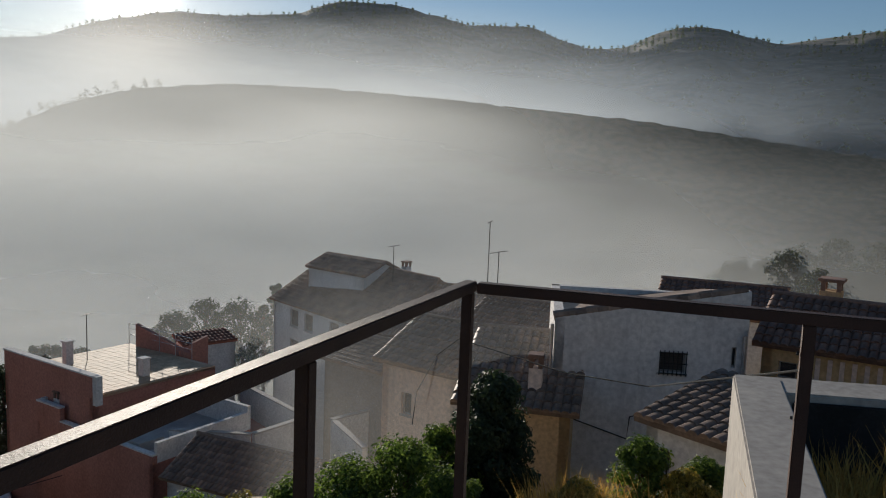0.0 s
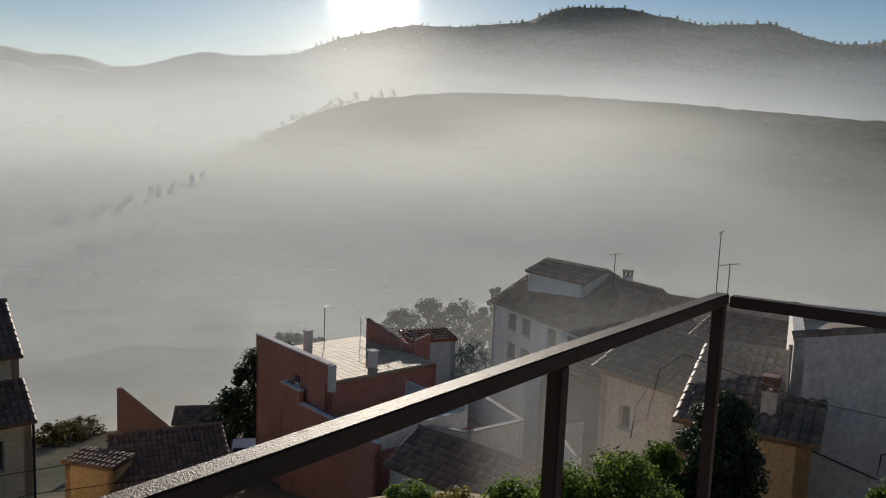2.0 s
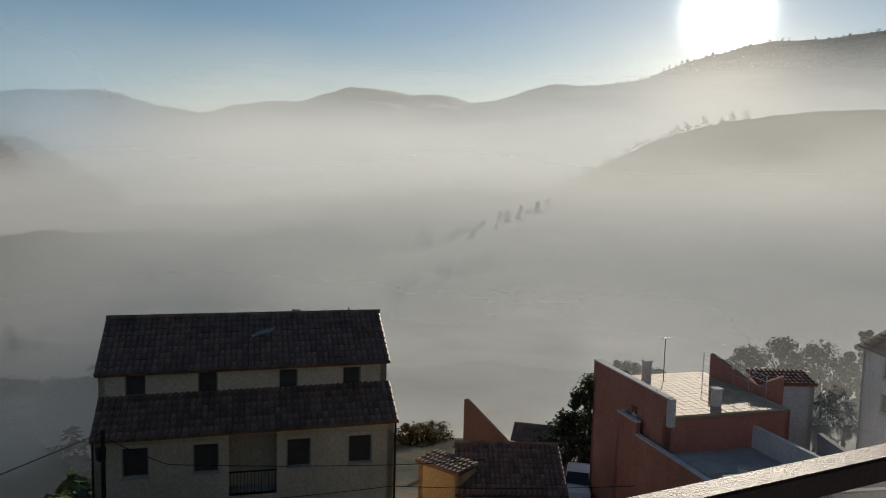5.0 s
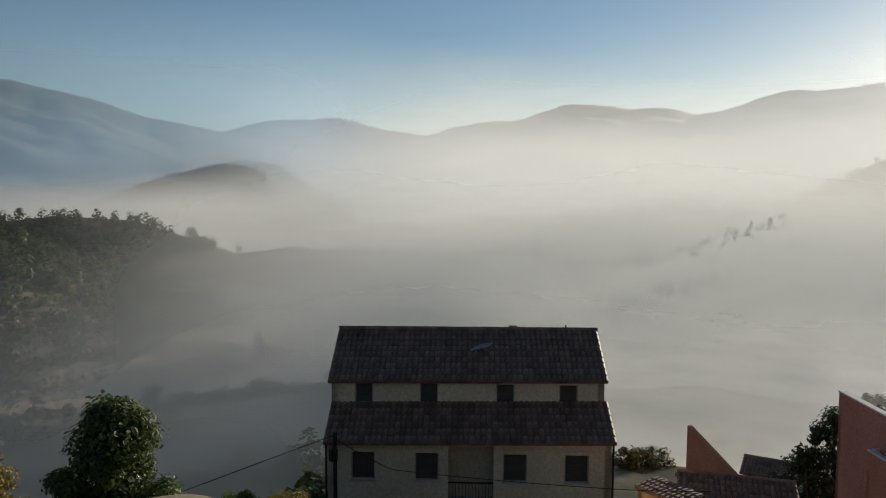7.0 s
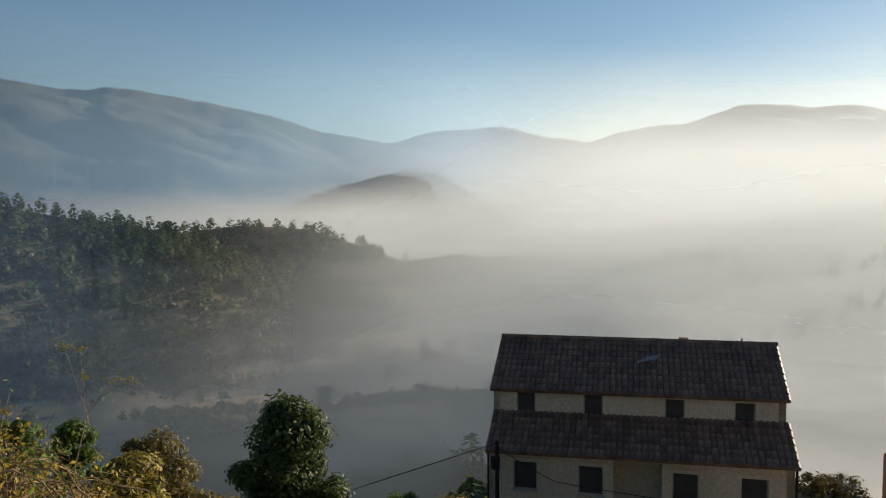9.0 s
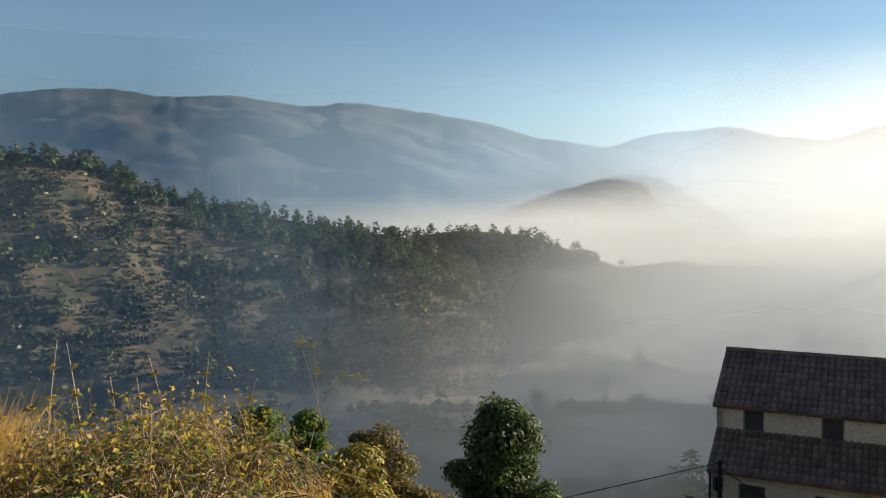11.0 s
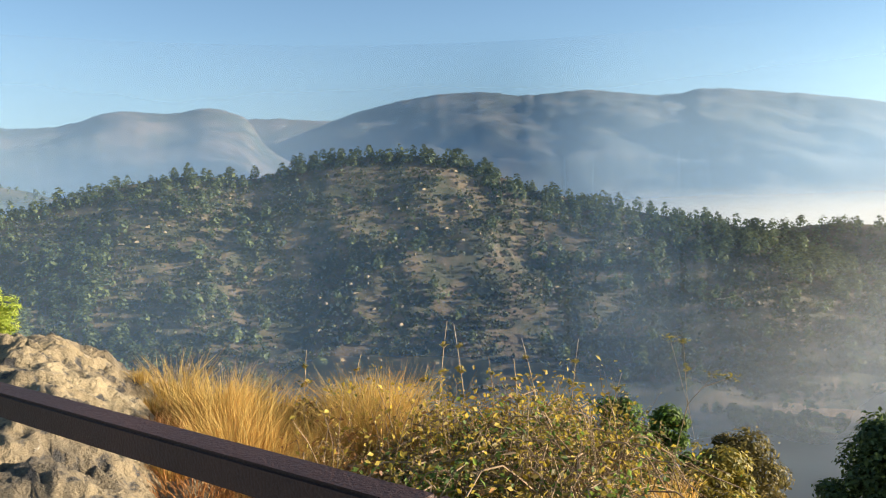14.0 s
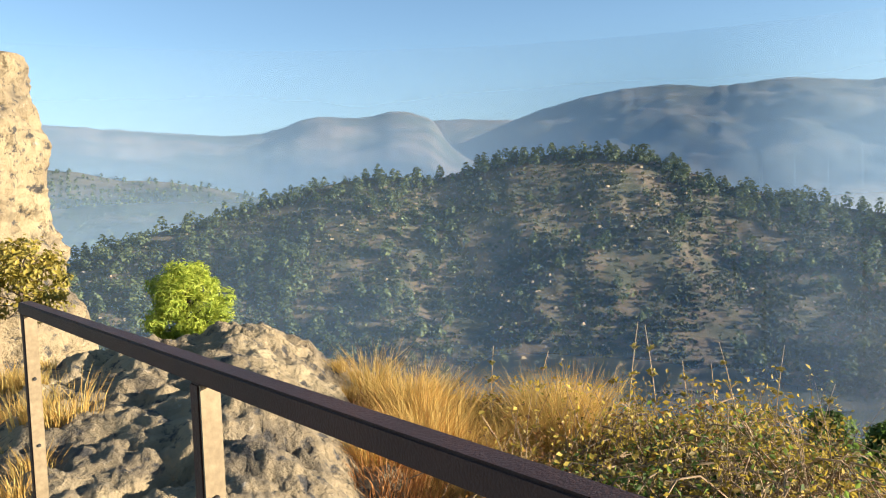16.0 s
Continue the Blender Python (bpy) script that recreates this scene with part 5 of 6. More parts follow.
def dry_grass():
    spots = tussocks(115, 130.5, 4.4, 6.9, 75, -0.5, 0.7, 1.3)
    tagged(grass_mesh("dry_grass", spots, M_GRASS, RNG, 420, 0.52, 0.22, 0.0024, 0.8), "golden dry grass tufts on the rocky edge", "grass", kind="stuff")
    spots = tussocks(114, 131.5, 4.1, 6.9, 110, -0.5, 0.6, 1.1)
    tagged(grass_mesh("rusty_grass", spots, M_GRASS_RUST, RNG, 240, 0.26, 0.3, 0.003, 0.9), "rust brown matted grass under the golden tufts", "grass", kind="stuff")
    spots = []
    for az0, az1, r0, r1, n in ((94, 118, 4.2, 6.8, 60), (131, 136, 6.2, 7.0, 4), (150, 165, 3.6, 8.0, 60)):
        spots += tussocks(az0, az1, r0, r1, n, -9.0, 0.4, 0.9)
    tagged(grass_mesh("straw_grass", spots, M_GRASS, RNG, 130, 0.42, 0.25, 0.0026, 0.7), "thin straw coloured grass between rocks and brambles", "grass", kind="stuff")
    spots = []
    for _ in range(60):
        az, r = RNG.uniform(-36, -28), RNG.uniform(3.9, 5.6)
        p = polar(az, r, 0)
        spots.append((p.x, p.y, -0.75, RNG.uniform(0.5, 1.1)))
    for _ in range(50):
        az, r = RNG.uniform(-22, -8), RNG.uniform(10.2, 12.4)
        p = polar(az, r, 0)
        spots.append((p.x, p.y, ground_z(p.x, p.y) - 0.05, RNG.uniform(0.8, 1.5)))
    tagged(grass_mesh("roadside_grass", spots, M_GRASS, RNG, 110, 0.6, 0.32, 0.006, 0.6), "dry orange grass on waste ground by the walls", "grass", kind="stuff")


dry_grass()


def brambles():
    """Tangled hedge of brambles: arching stems, yellowing and green leaves."""
    stems = bmesh.new()
    green, olive, yellow, rust = [], [], [], []
    for _ in range(760):
        az, r = RNG.uniform(97.5, 121), RNG.uniform(3.6, 6.9)
        p = polar(az, r, 0)
        p.x -= 0.5
        g = max(ground_z(p.x, p.y), -0.95) - 0.05
        dirn = RNG.uniform(0, 6.283)
        swell = 0.92 + 0.8 * noise.noise(Vector((p.x * 0.9, p.y * 0.9, 12.0)))
        ln, h = RNG.uniform(0.35, 1.0), RNG.uniform(0.28, 0.74) * swell
        pts = []
        for k in range(7):
            f = k / 6
            pts.append((p.x + math.cos(dirn) * ln * f + RNG.normal(0, 0.025), p.y + math.sin(dirn) * ln * f + RNG.normal(0, 0.025), g + h * math.sin(math.pi * min(1, 0.15 + 0.75 * f)) * (1 - 0.2 * f)))
        tube(stems, pts, RNG.uniform(0.004, 0.009), 4, 0.5)
        hue = noise.noise(Vector((p.x * 1.6, p.y * 1.6, 7.0)))
        for _ in range(int(54 * max(0.05, 0.6 + 2.0 * noise.noise(Vector((p.x * 1.3, p.y * 1.3, 2.0)))))):
            f = RNG.uniform(0.15, 1)
            k = min(5, int(f * 6))
            q = pts[k]
            c = (q[0] + RNG.normal(0, 0.07), q[1] + RNG.normal(0, 0.07), q[2] + RNG.normal(0.01, 0.06))
            u = 0.45 * RNG.uniform(0, 1) + 0.24 + 0.75 * hue + 0.016 * (az - 106)
            (green if u < 0.3 else olive if u < 0.48 else yellow if u < 0.72 else rust).append(c)
    for _ in range(420):
        az, r = RNG.uniform(97, 120), RNG.uniform(4.2, 6.8)
        p = polar(az, r, 0)
        g = max(ground_z(p.x - 0.5, p.y), -0.95)
        hh, la = RNG.uniform(0.4, 0.95), RNG.uniform(0, 6.283)
        pts = [(p.x - 0.5 + math.cos(la) * 0.25 * f * f + RNG.normal(0, 0.012), p.y + math.sin(la) * 0.25 * f * f + RNG.normal(0, 0.012), g + hh * f) for f in (0, 0.3, 0.55, 0.8, 1.0)]
        tube(stems, pts, RNG.uniform(0.002, 0.005), 4, 0.4)
        for q in pts[2:]:
            yellow += [(q[0] + RNG.normal(0, 0.03), q[1] + RNG.normal(0, 0.03), q[2] + RNG.normal(0, 0.03)) for _ in range(2)]
    dead = bmesh.new()
    for _ in range(520):
        az, r = RNG.uniform(99, 121), RNG.uniform(3.7, 6.3)
        p = polar(az, r, 0)
        p.x -= 0.5
        g = max(ground_z(p.x, p.y), -0.95)
        d, ln, hh = RNG.uniform(0, 6.283), RNG.uniform(0.3, 0.8), RNG.uniform(0.15, 0.6)
        tube(dead, [(p.x + math.cos(d) * ln * f + RNG.normal(0, 0.03), p.y + math.sin(d) * ln * f + RNG.normal(0, 0.03), g + hh * (0.5 + 0.8 * f - 0.9 * f * f) + RNG.normal(0, 0.02)) for f in (0, 0.2, 0.4, 0.6, 0.8, 1.0)], RNG.uniform(0.003, 0.006), 4, 0.5)
    h = thing("bramble_hedge", "tangled bramble hedge with yellow, green and rust leaves", "bush")
    part("stem_tangle", stems, M_TWIG, h)["kind"] = "stuff"
    part("dead_stem_tangle", dead, M_STALK, h, "bleached dead bramble stems")["kind"] = "stuff"
    for name, cs, mat in (("green_leaves", green, M_LEAF), ("olive_leaves", olive, M_LEAF_OLIVE), ("yellow_leaves", yellow, M_LEAF_GOLD), ("rust_leaves", rust, M_LEAF_RUST)):
        leaf_mesh(name, cs, [(0, 0, 1)] * len(cs), 0.021, mat, h, 0.6, 0.7, RNG)["kind"] = "stuff"


brambles()


def weed(at, height, seed, label):
    """A tall dry weed with a bare stem, short side twigs and small leaves."""
    rng = np.random.default_rng(seed)
    w = thing("tall_weed", label, "weed", "tall weeds", at=at)
    bm = bmesh.new()
    bend = rng.normal(0, 0.06, 2)
    pts = [(bend[0] * (f ** 2) * height * 2, bend[1] * (f ** 2) * height * 2, height * f) for f in np.linspace(0, 1, 8)]
    tube(bm, pts, 0.006, 5, 0.35)
    cs = []
    for k in range(44):
        f = rng.uniform(0.2, 1)
        q = pts[min(7, int(f * 7))]
        a = rng.uniform(0, 6.283)
        ln = rng.uniform(0.04, 0.14) * (1.2 - f)
        e = (q[0] + math.cos(a) * ln, q[1] + math.sin(a) * ln, q[2] + ln * 0.8)
        tube(bm, [q, e], 0.0025, 4, 0.5)
        cs += [e, (e[0] * 0.6 + q[0] * 0.4, e[1] * 0.6 + q[1] * 0.4, e[2])]
    part("stem", bm, M_STALK, w)
    leaf_mesh("leaves", cs, [(0, 0, 1)] * len(cs), 0.022, M_LEAF_YEL, w, rng=rng)


for i, (az, r, top) in enumerate(((108.9, 5.6, -9.5), (111.5, 5.4, -9.2), (103.3, 5.8, -10.3), (101.5, 5.5, -10.3), (104.9, 5.3, -11.4), (106.8, 5.9, -11.8), (118.5, 6.0, -11.0), (121.5, 6.2, -10.7), (113.5, 5.8, -12.0), (99.0, 5.6, -12.6))):
    p = polar(az, r, 0)
    z1 = 1.47 + r * math.tan(radians(top))
    weed((p.x - 0.5, p.y, -0.75), z1 + 0.75, 40 + i, "tall thin dry weed stalk rising above the brambles")


def umbel():
    """A leaning stem with small pale green flower heads."""
    a = polar(94.3, 5.0, -0.2)
    w = thing("flower_stalk", "leaning wild stalk with small pale flower clusters", "weed", at=(a.x - 0.5, a.y, a.z - 0.4))
    bm = bmesh.new()
    top = polar(92.6, 5.0, 0.0) - polar(94.3, 5.0, 0.0)
    pts = [(0, 0, 0), (top.x * 0.4, top.y * 0.4, 0.45), (top.x * 0.9, top.y * 0.9, 0.75), (top.x * 1.5, top.y * 1.5, 0.86), (top.x * 2.6, top.y * 2.6, 0.93)]
    tube(bm, pts, 0.004, 5, 0.5)
    heads = [pts[4], (top.x * 0.75, top.y * 0.75, 1.15), (top.x * 0.2, top.y * 0.2, 1.17), (top.x * 2.0, top.y * 2.0, 0.95), (top.x * 1.2, top.y * 1.2, 0.5), (top.x * 0.8, top.y * 0.8, 0.98)]
    for hd in heads[1:]:
        tube(bm, [pts[2], hd], 0.002, 4, 0.6)
    part("stem", bm, M_STALK, w)
    cs = [(q[0] + RNG.normal(0, 0.025), q[1] + RNG.normal(0, 0.025), q[2] + RNG.normal(0, 0.012)) for q in heads for _ in range(22)]
    leaf_mesh("blossom", cs, [(0, 0, 1)] * len(cs), 0.015, M_LEAF_YEL, w, rng=RNG)["kind"] = "stuff"


umbel()

# bushes and trees near the terrace, on the slope
p = polar(80.8, 24, -9.5)
tree("tree", "round dense dark green tree on the slope", (p.x, p.y, p.z), 4.95, 1.6, M_LEAF_MID, 0.085, 56, 420, 0.14, 5, 0.05, "slope trees")
for az, r, z, h, s, leafm, seed, lab in ((97.6, 9.0, -2.9, 2.0, 0.42, M_LEAF, 21, "dark green bush behind the brambles"), (94.4, 9.5, -3.0, 1.85, 0.34, M_LEAF, 22, "upright green shrub behind the brambles"),
                                         (89.5, 9.0, -3.3, 2.05, 0.62, M_LEAF_OLIVE, 23, "reddish bare-twigged shrub beyond the brambles"), (91.0, 8.0, -2.6, 1.45, 0.5, M_LEAF_YEL, 24, "yellow green shrub at the edge of the slope"),
                                         (86.5, 8.5, -3.0, 1.2, 0.5, M_LEAF_OLIVE, 25, "low rust-leaved shrub on the slope"),
                                         (79.5, 25.0, -11.5, 3.6, 1.6, M_LEAF_YEL, 28, "yellowish poplar shrub below the round tree"), (76.0, 30.0, -14.0, 3.4, 1.4, M_LEAF_YEL, 29, "pale green shrub on the lower slope"), (72.5, 34.0, -15.6, 3.8, 1.4, M_LEAF, 30, "green shrub on the lower slope"),
                                         (69.0, 38.0, -17.2, 3.4, 1.6, M_LEAF_YEL, 31, "pale green shrub on the lower slope")):
    q = polar(az, r, z + (0.3 if r < 12 else 0.0))
    tree("shrub", lab, (q.x, q.y, q.z), h, s, leafm, 0.03 if r < 12 else 0.08, 30, 320, 0.04, seed, 0.05, "slope shrubs", category="bush")
q = polar(143.3, 8.0, 0.2)
tree("pine_sapling", "bright yellow green young pine bush on the rock", (q.x - 0.5, q.y, q.z), 0.8, 0.4, M_PINE_LIGHT, 0.032, 40, 300, 0.03, 33, 0.02, category="bush", aspect=0.22)
q = polar(153.5, 9.5, 0.45)
tree("shrub", "small yellow green shrub at the foot of the crag", (q.x - 0.5, q.y, q.z), 0.8, 0.6, M_LEAF_YEL, 0.035, 22, 120, 0.03, 34, 0.05, "slope shrubs", category="bush")
# village garden
tree("tree", "dense dark green garden tree beside the ochre house", (1.02, 12.5, -5.0), 3.15, 0.72, M_LEAF_DARK, 0.045, 80, 420, 0.12, 41, 0.03, "village trees")
for x, y, z, h, s, seed, mt in ((-0.35, 11.0, -4.6, 2.05, 0.9, 42, M_LEAF), (-1.15, 10.7, -4.6, 1.75, 0.85, 43, M_LEAF), (-1.95, 10.4, -4.6, 1.55, 0.75, 44, M_LEAF), (-2.75, 10.2, -4.6, 1.35, 0.7, 45, M_LEAF_YEL), (0.15, 12.4, -5.0, 2.2, 0.6, 46, M_LEAF), (-3.5, 10.3, -4.6, 1.3, 0.6, 51, M_LEAF), (0.3, 10.6, -4.5, 1.6, 0.6, 52, M_LEAF),
                                (2.2, 10.9, -4.5, 1.4, 0.55, 47, M_LEAF_YEL), (3.25, 11.3, -4.5, 2.0, 0.55, 48, M_LEAF), (3.85, 11.0, -4.4, 1.5, 0.5, 49, M_LEAF_YEL), (2.8, 10.4, -4.4, 1.2, 0.5, 50, M_LEAF_RUST), (4.3, 11.5, -4.4, 1.5, 0.5, 53, M_LEAF)):
    tree("shrub", "leafy green garden shrub below the terrace", (x, y, z), h, s, mt, 0.036, 34, 360, 0.05, seed, 0.03, "garden shrubs", category="bush")
for az, r, z, h, s, seed in ((19.2, 62, -18.5, 7.8, 2.2, 61), (17.0, 63, -18.5, 8.6, 2.4, 62), (14.6, 64, -18.5, 8.2, 2.2, 63), (12.9, 66, -18.5, 7.6, 1.1, 64), (12.0, 67, -18.5, 9.4, 0.9, 65),
                             (31.5, 50, -20.5, 7.0, 1.7, 66), (30.0, 55, -19.5, 7.0, 1.8, 67), (27.5, 58, -19.0, 7.2, 2.0, 68), (25.5, 60, -19.5, 6.8, 1.6, 69),
                             (37.3, 80, -28.5, 5.6, 2.4, 70), (34.8, 85, -30, 5.4, 2.2, 71), (43.5, 62, -23, 3.6, 2.0, 72), (41.6, 66, -23.5, 3.2, 2.0, 73), (42.6, 64, -23.2, 3.0, 2.0, 74)):
    q = polar(az, r, z)
    tree("tree", "broadleaf tree standing in thin mist behind the houses" if r > 70 else "dark leafy tree beside the red house", (q.x, q.y, q.z), h, s, M_LEAF_OLIVE if az > 33 else M_LEAF_DARK, 0.15, 40 if az < 33 else 18, 110, 0.16, seed, 0.04, "village trees")
for i in range(28):
    az, r = -18 - 14 * RNG.uniform(0, 1), RNG.uniform(85, 130)
    q = polar(az, r, 0)
    top = 1.5 + r * math.tan(radians(lerp_table([(-32, -3.6), (-27, -4.2), (-22, -5.6), (-18, -7.8)], az) - RNG.uniform(0, 2.0)))
    h = RNG.uniform(7, 11)
    tree("tree", "hazy broadleaf tree on the far village slope", (q.x, q.y, top - h), h, RNG.uniform(2.4, 3.8), M_LEAF_DARK, 0.22, 30, 80, 0.2, 80 + i, 0.03, "far village trees")


# ---- woods on the hills ----
def pine_template(rng, n):
    """Leaf tufts of a small pine, unit height."""
    V = []
    for k in range(n):
        f = rng.uniform(0.12, 1.0)
        rad = 0.36 * math.sin(math.pi * min(1.0, 0.22 + 0.76 * f)) ** 0.8 + 0.03
        a = rng.uniform(0, 6.283)
        rr = rad * rng.uniform(0.35, 1.0)
        V.append((math.cos(a) * rr, math.sin(a) * rr, f))
    return np.array(V)


def scatter_wood(name, label, ridge, count, hmin, hmax, chooser, tufts=40, mat=None, size=0.16, flat=1.0, seed=5, spots=None):
    rng = np.random.default_rng(seed)
    if spots is None:
        me = ridge.data
        co = np.empty(len(me.vertices) * 3)
        me.vertices.foreach_get("co", co)
        co = co.reshape(-1, 3)
    else:
        co = np.array(spots)
    n = len(co)
    temps = [pine_template(rng, tufts) for _ in range(5)]
    C, S, N = [], [], []
    tries = 0
    while len(C) < count and tries < count * 40:
        tries += 1
        k = int(rng.integers(0, n))
        p = co[k] + np.array([rng.normal(0, 1.2), rng.normal(0, 1.2), 0])
        az = math.degrees(math.atan2(-p[0], p[1])) % 360
        if rng.uniform(0, 1) > chooser(az, p):
            continue
        h = rng.uniform(hmin, hmax)
        t = temps[int(rng.integers(0, 5))]
        a = rng.uniform(0, 6.283)
        ca, sa = math.cos(a), math.sin(a)
        q = np.stack([t[:, 0] * ca - t[:, 1] * sa, t[:, 0] * sa + t[:, 1] * ca, t[:, 2] * flat], 1) * h
        N.append(q / (0.3 * h) - np.array([0, 0, 1.2 * flat]))
        q = q + p
        C.append(q)
        S.append(np.full(len(q), h * size))
    c = np.concatenate(C)
    nrm = np.concatenate(N) + rng.normal(0, 0.35, c.shape) + np.array([0, 0, 0.5])
    ob = leaf_mesh(name, c, nrm, np.concatenate(S), mat or M_PINE, None, 0.7, 0.3, rng)
    tagged(ob, label, "trees", kind="stuff")


def hill_pick(az, p):
    r = math.hypot(p[0], p[1])
    el = math.degrees(math.atan2(p[2] - 1.5, r))
    crest = lerp_table(HILL_CREST, az)
    near = crest - el
    if r > 470:
        return 0.0
    patch = noise.noise(Vector((p[0] * 0.022, p[1] * 0.022, 5.0)))
    wood = 1.0 if near < 0.7 else 0.03
    if az < 108:
        wood = max(wood, 0.9 if near < 1.2 + (108 - az) * 0.06 else 0.12 if near < 6 else 0.03)
    if az > 124:
        wood = max(wood, 0.5 if patch > 0.05 else 0.08)
    if az > 140:
        wood = max(wood, 0.32)
    return wood


scatter_wood("pine_wood", "dark green pine wood on the hill's crest and flanks", PINE_HILL, 3400, 3.0, 7.6, hill_pick, 60, M_PINE, 0.135, 1.0, 6)
scatter_wood("hillside_scrub", "low dark scrub bushes dotted over the hillside", PINE_HILL, 36000, 0.7, 2.1, lambda az, p: (0.9 if noise.noise(Vector((p[0] * 0.05, p[1] * 0.05, 8.0))) > -0.15 else 0.25) if math.hypot(p[0], p[1]) < 410 else 0.0, 10, M_SCRUB, 0.34, 0.8, 7)
scatter_wood("hump_wood", "hazy pine wood on the low valley hump", HUMP, 420, 5, 9, lambda az, p: 0.9 if p[2] > -45 else 0.2, 30, M_PINE, 0.15, 1.0, 8)
scatter_wood("spur_wood", "misty trees along the crest of the spur", SPUR, 700, 5, 12, lambda az, p: 1.0 if 20 < az < 60 and p[2] > 1.5 + 900 * math.tan(radians(lerp_table(SPUR_CREST, (az + 180) % 360 - 180))) - 9 else 0.0, 24, M_PINE, 0.15, 1.0, 9)
scatter_wood("isolated_wood", "wood on the small hill in the mist", ISOLATED, 900, 2.5, 4.5, lambda az, p: 0.8, 12, M_PINE, 0.25, 1.0, 10)
scatter_wood("ridge_wood", "tiny trees along the backlit mountain skyline", SOUTH, 2600, 12, 24, lambda az, p: (1.0 if p[2] > 450 else 0.25) if az < 40 or az > 320 else 0.0, 7, M_PINE, 0.3, 0.8, 12)
scatter_wood("slope_wood", "pine wood over the far lower slope", WEST, 3600, 4, 8, lambda az, p: 0.8 if 125 < az < 156 else 0.1, 9, M_PINE, 0.28, 0.9, 13)


def valley_scrub():
    """Bushes and small trees over the foot of the slope and the valley floor."""
    rng = np.random.default_rng(31)
    spots = []
    while len(spots) < 5000:
        az, r = rng.uniform(58, 128), 40 + 190 * rng.uniform(0, 1) ** 0.7
        q = polar(az, r, 0)
        if noise.noise(Vector((q.x * 0.03, q.y * 0.03, 3.0))) > -0.12 and not (66 < az < 80 and 168 < r < 212):
            spots.append((q.x, q.y, ground_z(q.x, q.y)))
    scatter_wood("valley_scrub", "grey green bushes over the foot of the slope and valley floor", None, 3200, 0.8, 3.4, lambda az, p: 1.0, 22, M_PINE, 0.24, 0.8, 14, spots)


valley_scrub()


def misty_rows():
    """Rows of pines on low rises that break through the mist."""
    rng = np.random.default_rng(32)
    spots = []
    for row in ROWS:
        for _ in range(300):
            az = rng.uniform(row[0][0] - 0.5, row[-1][0] + 0.5)
            r = rng.uniform(332, 350)
            q = polar(az, r, 1.5 + r * math.tan(radians(lerp_table(row, az))) - rng.uniform(2.0, 6.5))
            spots.append((q.x, q.y, q.z))
    scatter_wood("misty_pines", "rows of pine tops breaking through the valley mist", None, 170, 1.2, 3.6, lambda az, p: 1.0, 30, M_PINE, 0.17, 1.0, 15, spots)


ROWS = ([(44.0, -4.0), (46.0, -3.3), (49.0, -2.6), (53.0, -3.6), (56.0, -4.6)], [(33.0, -1.0), (34.1, -1.39), (37.6, -2.31), (40.8, -3.33), (42.9, -3.7), (48.0, -5.0)])
misty_rows()


# ---- valley fields ----
def field(label, az0, az1, r0, r1, mat):
    """A field that lies on the ground, following its height."""
    V, Fc = [], []
    na, nr = 14, 8
    for i in range(na):
        for k in range(nr):
            a = az0 + (az1 - az0) * i / (na - 1)
            wob = 3.0 * noise.noise(Vector((a * 0.3, k * 0.2, r0)))
            r = r0 + (r1 - r0) * k / (nr - 1) + wob
            q = polar(a, r, 0)
            V.append((q.x, q.y, ground_z(q.x, q.y) + 0.6))
    for i in range(na - 1):
        for k in range(nr - 1):
            p = i * nr + k
            Fc.append((p, p + nr, p + nr + 1, p + 1))
    ob = mesh_from("field", V, Fc, mat, smooth=True)
    tagged(ob, label, "field", kind="structure")


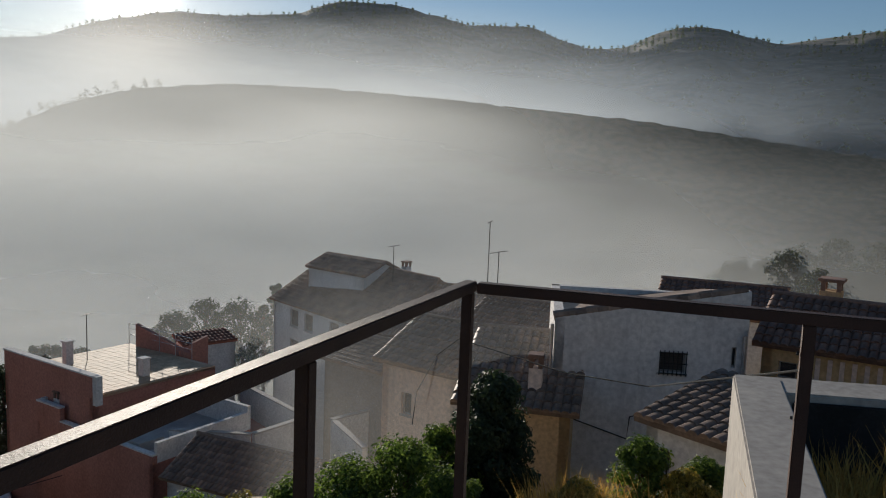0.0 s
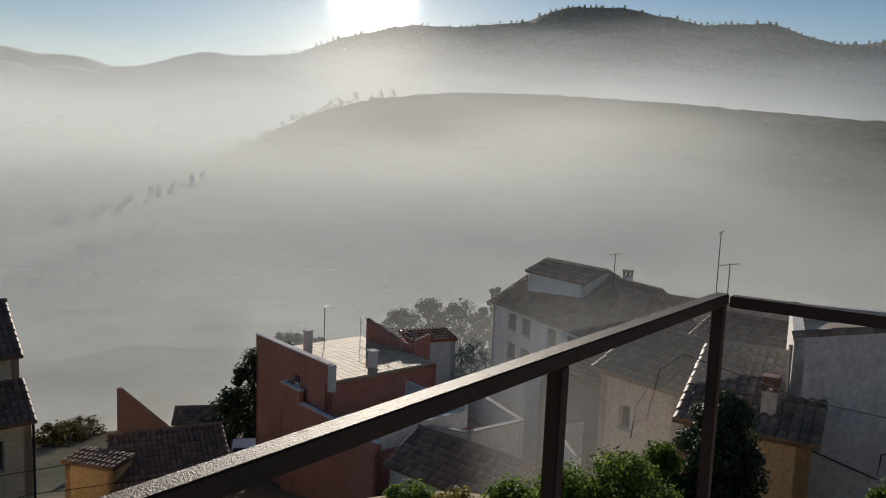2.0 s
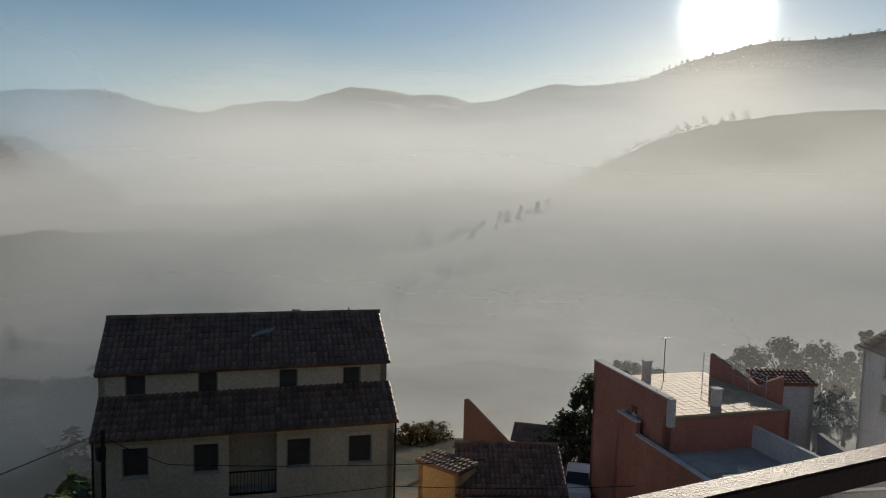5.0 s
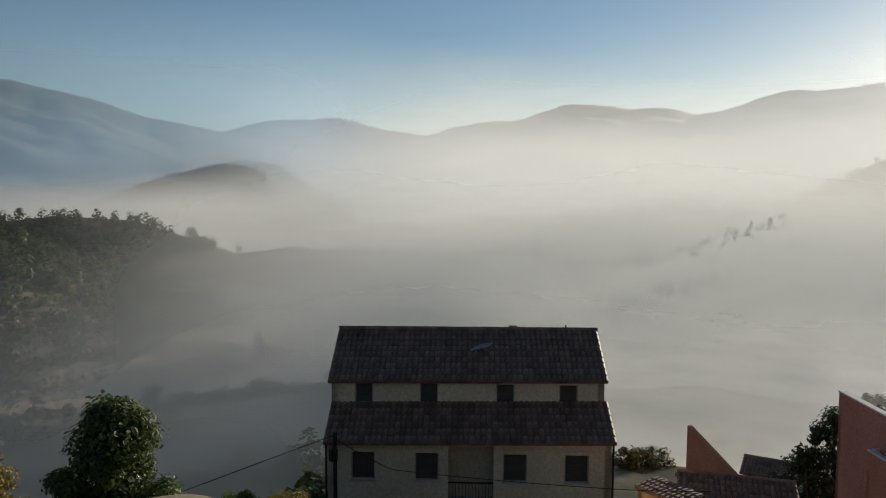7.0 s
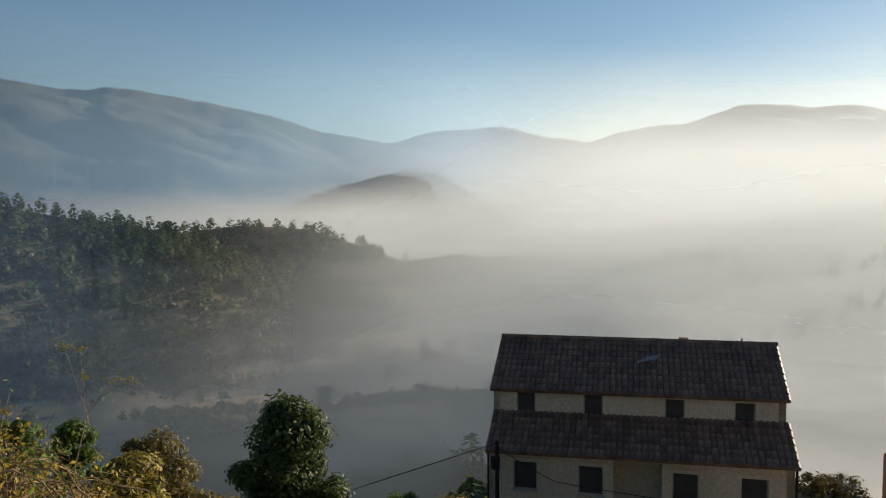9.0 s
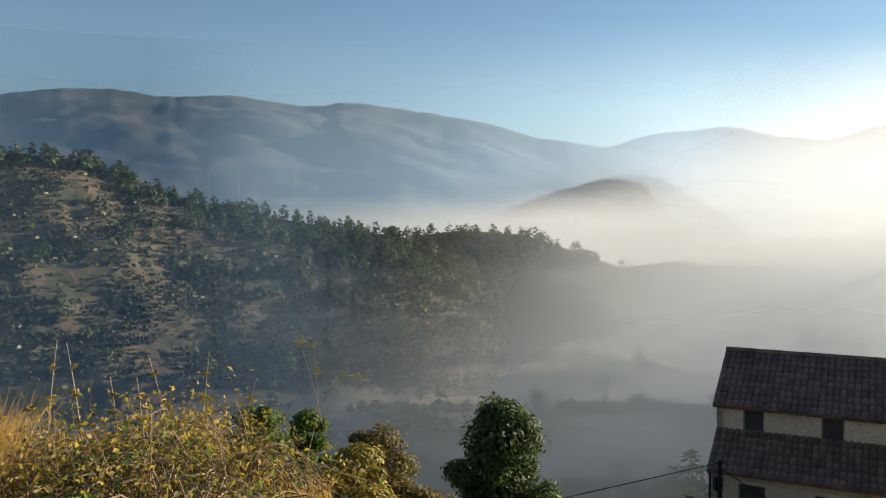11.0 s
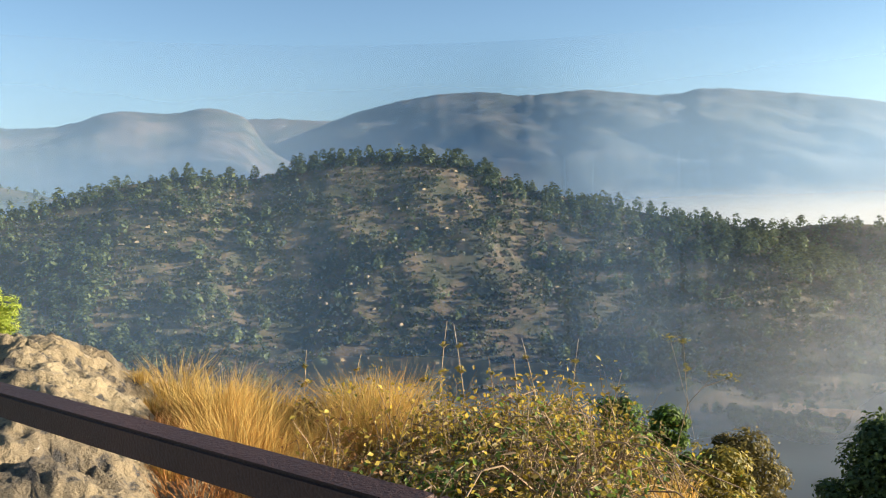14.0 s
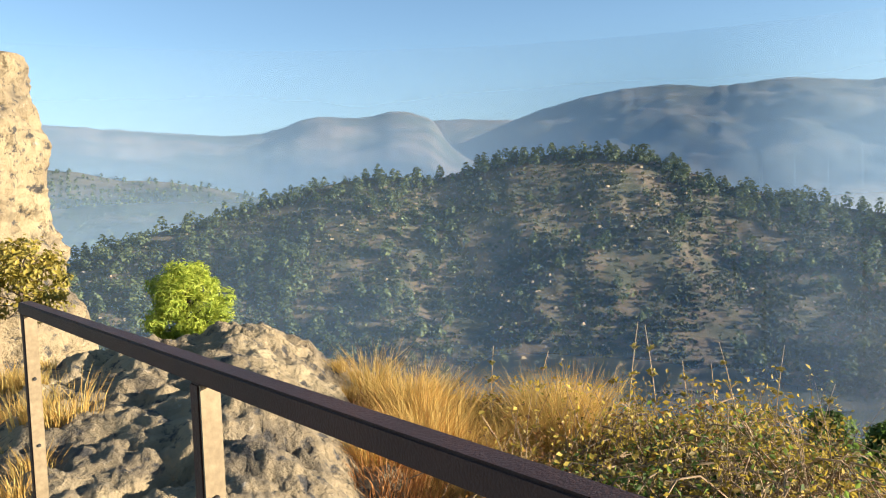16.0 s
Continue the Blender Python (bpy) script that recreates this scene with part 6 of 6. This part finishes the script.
M_FIELD = surface("dry_stubble", (0.44, 0.28, 0.15), (0.58, 0.4, 0.23), 0.05, 0.6, 0.95, 0, 0.4, 0.1)
M_FIELD_GREEN = surface("pale_pasture", (0.22, 0.22, 0.1), (0.3, 0.29, 0.14), 0.05, 0.6, 0.95, 0, 0.4, 0.1)
for az0, az1, r0, r1, mt in ((69.5, 78.5, 186, 194, M_FIELD), (68.0, 77.5, 200, 210, M_FIELD), (70.5, 79.5, 174, 181, M_FIELD), (66.5, 75.0, 217, 224, M_FIELD_GREEN), (80.0, 88.0, 236, 244, M_FIELD), (82.5, 90.0, 214, 220, M_FIELD_GREEN), (76.0, 82.0, 262, 270, M_FIELD)):
    field("pale dry field strip on the valley floor", az0, az1, r0, r1, mt)


def boulders():
    """Pale boulders and ledges showing through the scrub of the hill."""
    rng = np.random.default_rng(77)
    me = PINE_HILL.data
    V, Fc = [], []
    base = [(-1, -1, 0), (1, -1, 0), (1, 1, 0), (-1, 1, 0), (-0.6, -0.7, 1), (0.7, -0.5, 1), (0.5, 0.7, 1), (-0.7, 0.5, 1)]
    quads = [(0, 1, 5, 4), (1, 2, 6, 5), (2, 3, 7, 6), (3, 0, 4, 7), (4, 5, 6, 7)]
    n = len(me.vertices)
    while len(V) < 8 * 800:
        p = me.vertices[int(rng.integers(0, n))].co
        az = math.degrees(math.atan2(-p.x, p.y)) % 360
        r = math.hypot(p.x, p.y)
        if r > 405 or az < 84 or az > 152 or noise.noise(Vector((p.x * 0.02, p.y * 0.02, 1.0))) < 0.0:
            continue
        sx, sy, sz = rng.uniform(0.3, 1.5), rng.uniform(0.3, 0.9), rng.uniform(0.2, 0.8)
        a = rng.uniform(0, 6.283)
        k = len(V)
        ox, oy = rng.normal(0, 1.5), rng.normal(0, 1.5)
        for x, y, z in base:
            x, y = x * sx * rng.uniform(0.7, 1.2), y * sy * rng.uniform(0.7, 1.2)
            V.append((p.x + ox + x * math.cos(a) - y * math.sin(a), p.y + oy + x * math.sin(a) + y * math.cos(a), p.z - 0.3 + z * sz + 0.3 * z))
        Fc += [tuple(k + i for i in q) for q in quads]
    tagged(mesh_from("hill_boulders", V, Fc, M_ROCK), "pale boulders and ledges scattered in the hillside scrub", "rocks", kind="stuff")


boulders()

scatter_wood("valley_trees", "scattered hazy trees and hedges on the valley floor", bpy.data.objects["ground"], 420, 3.0, 8.0, lambda az, p: 0.9 if 62 < az < 100 and 120 < math.hypot(p[0], p[1]) < 330 and noise.noise(Vector((p[0] * 0.03, p[1] * 0.03, 2.0))) > -0.05 else 0.0, 40, M_PINE, 0.14, 1.0, 15)
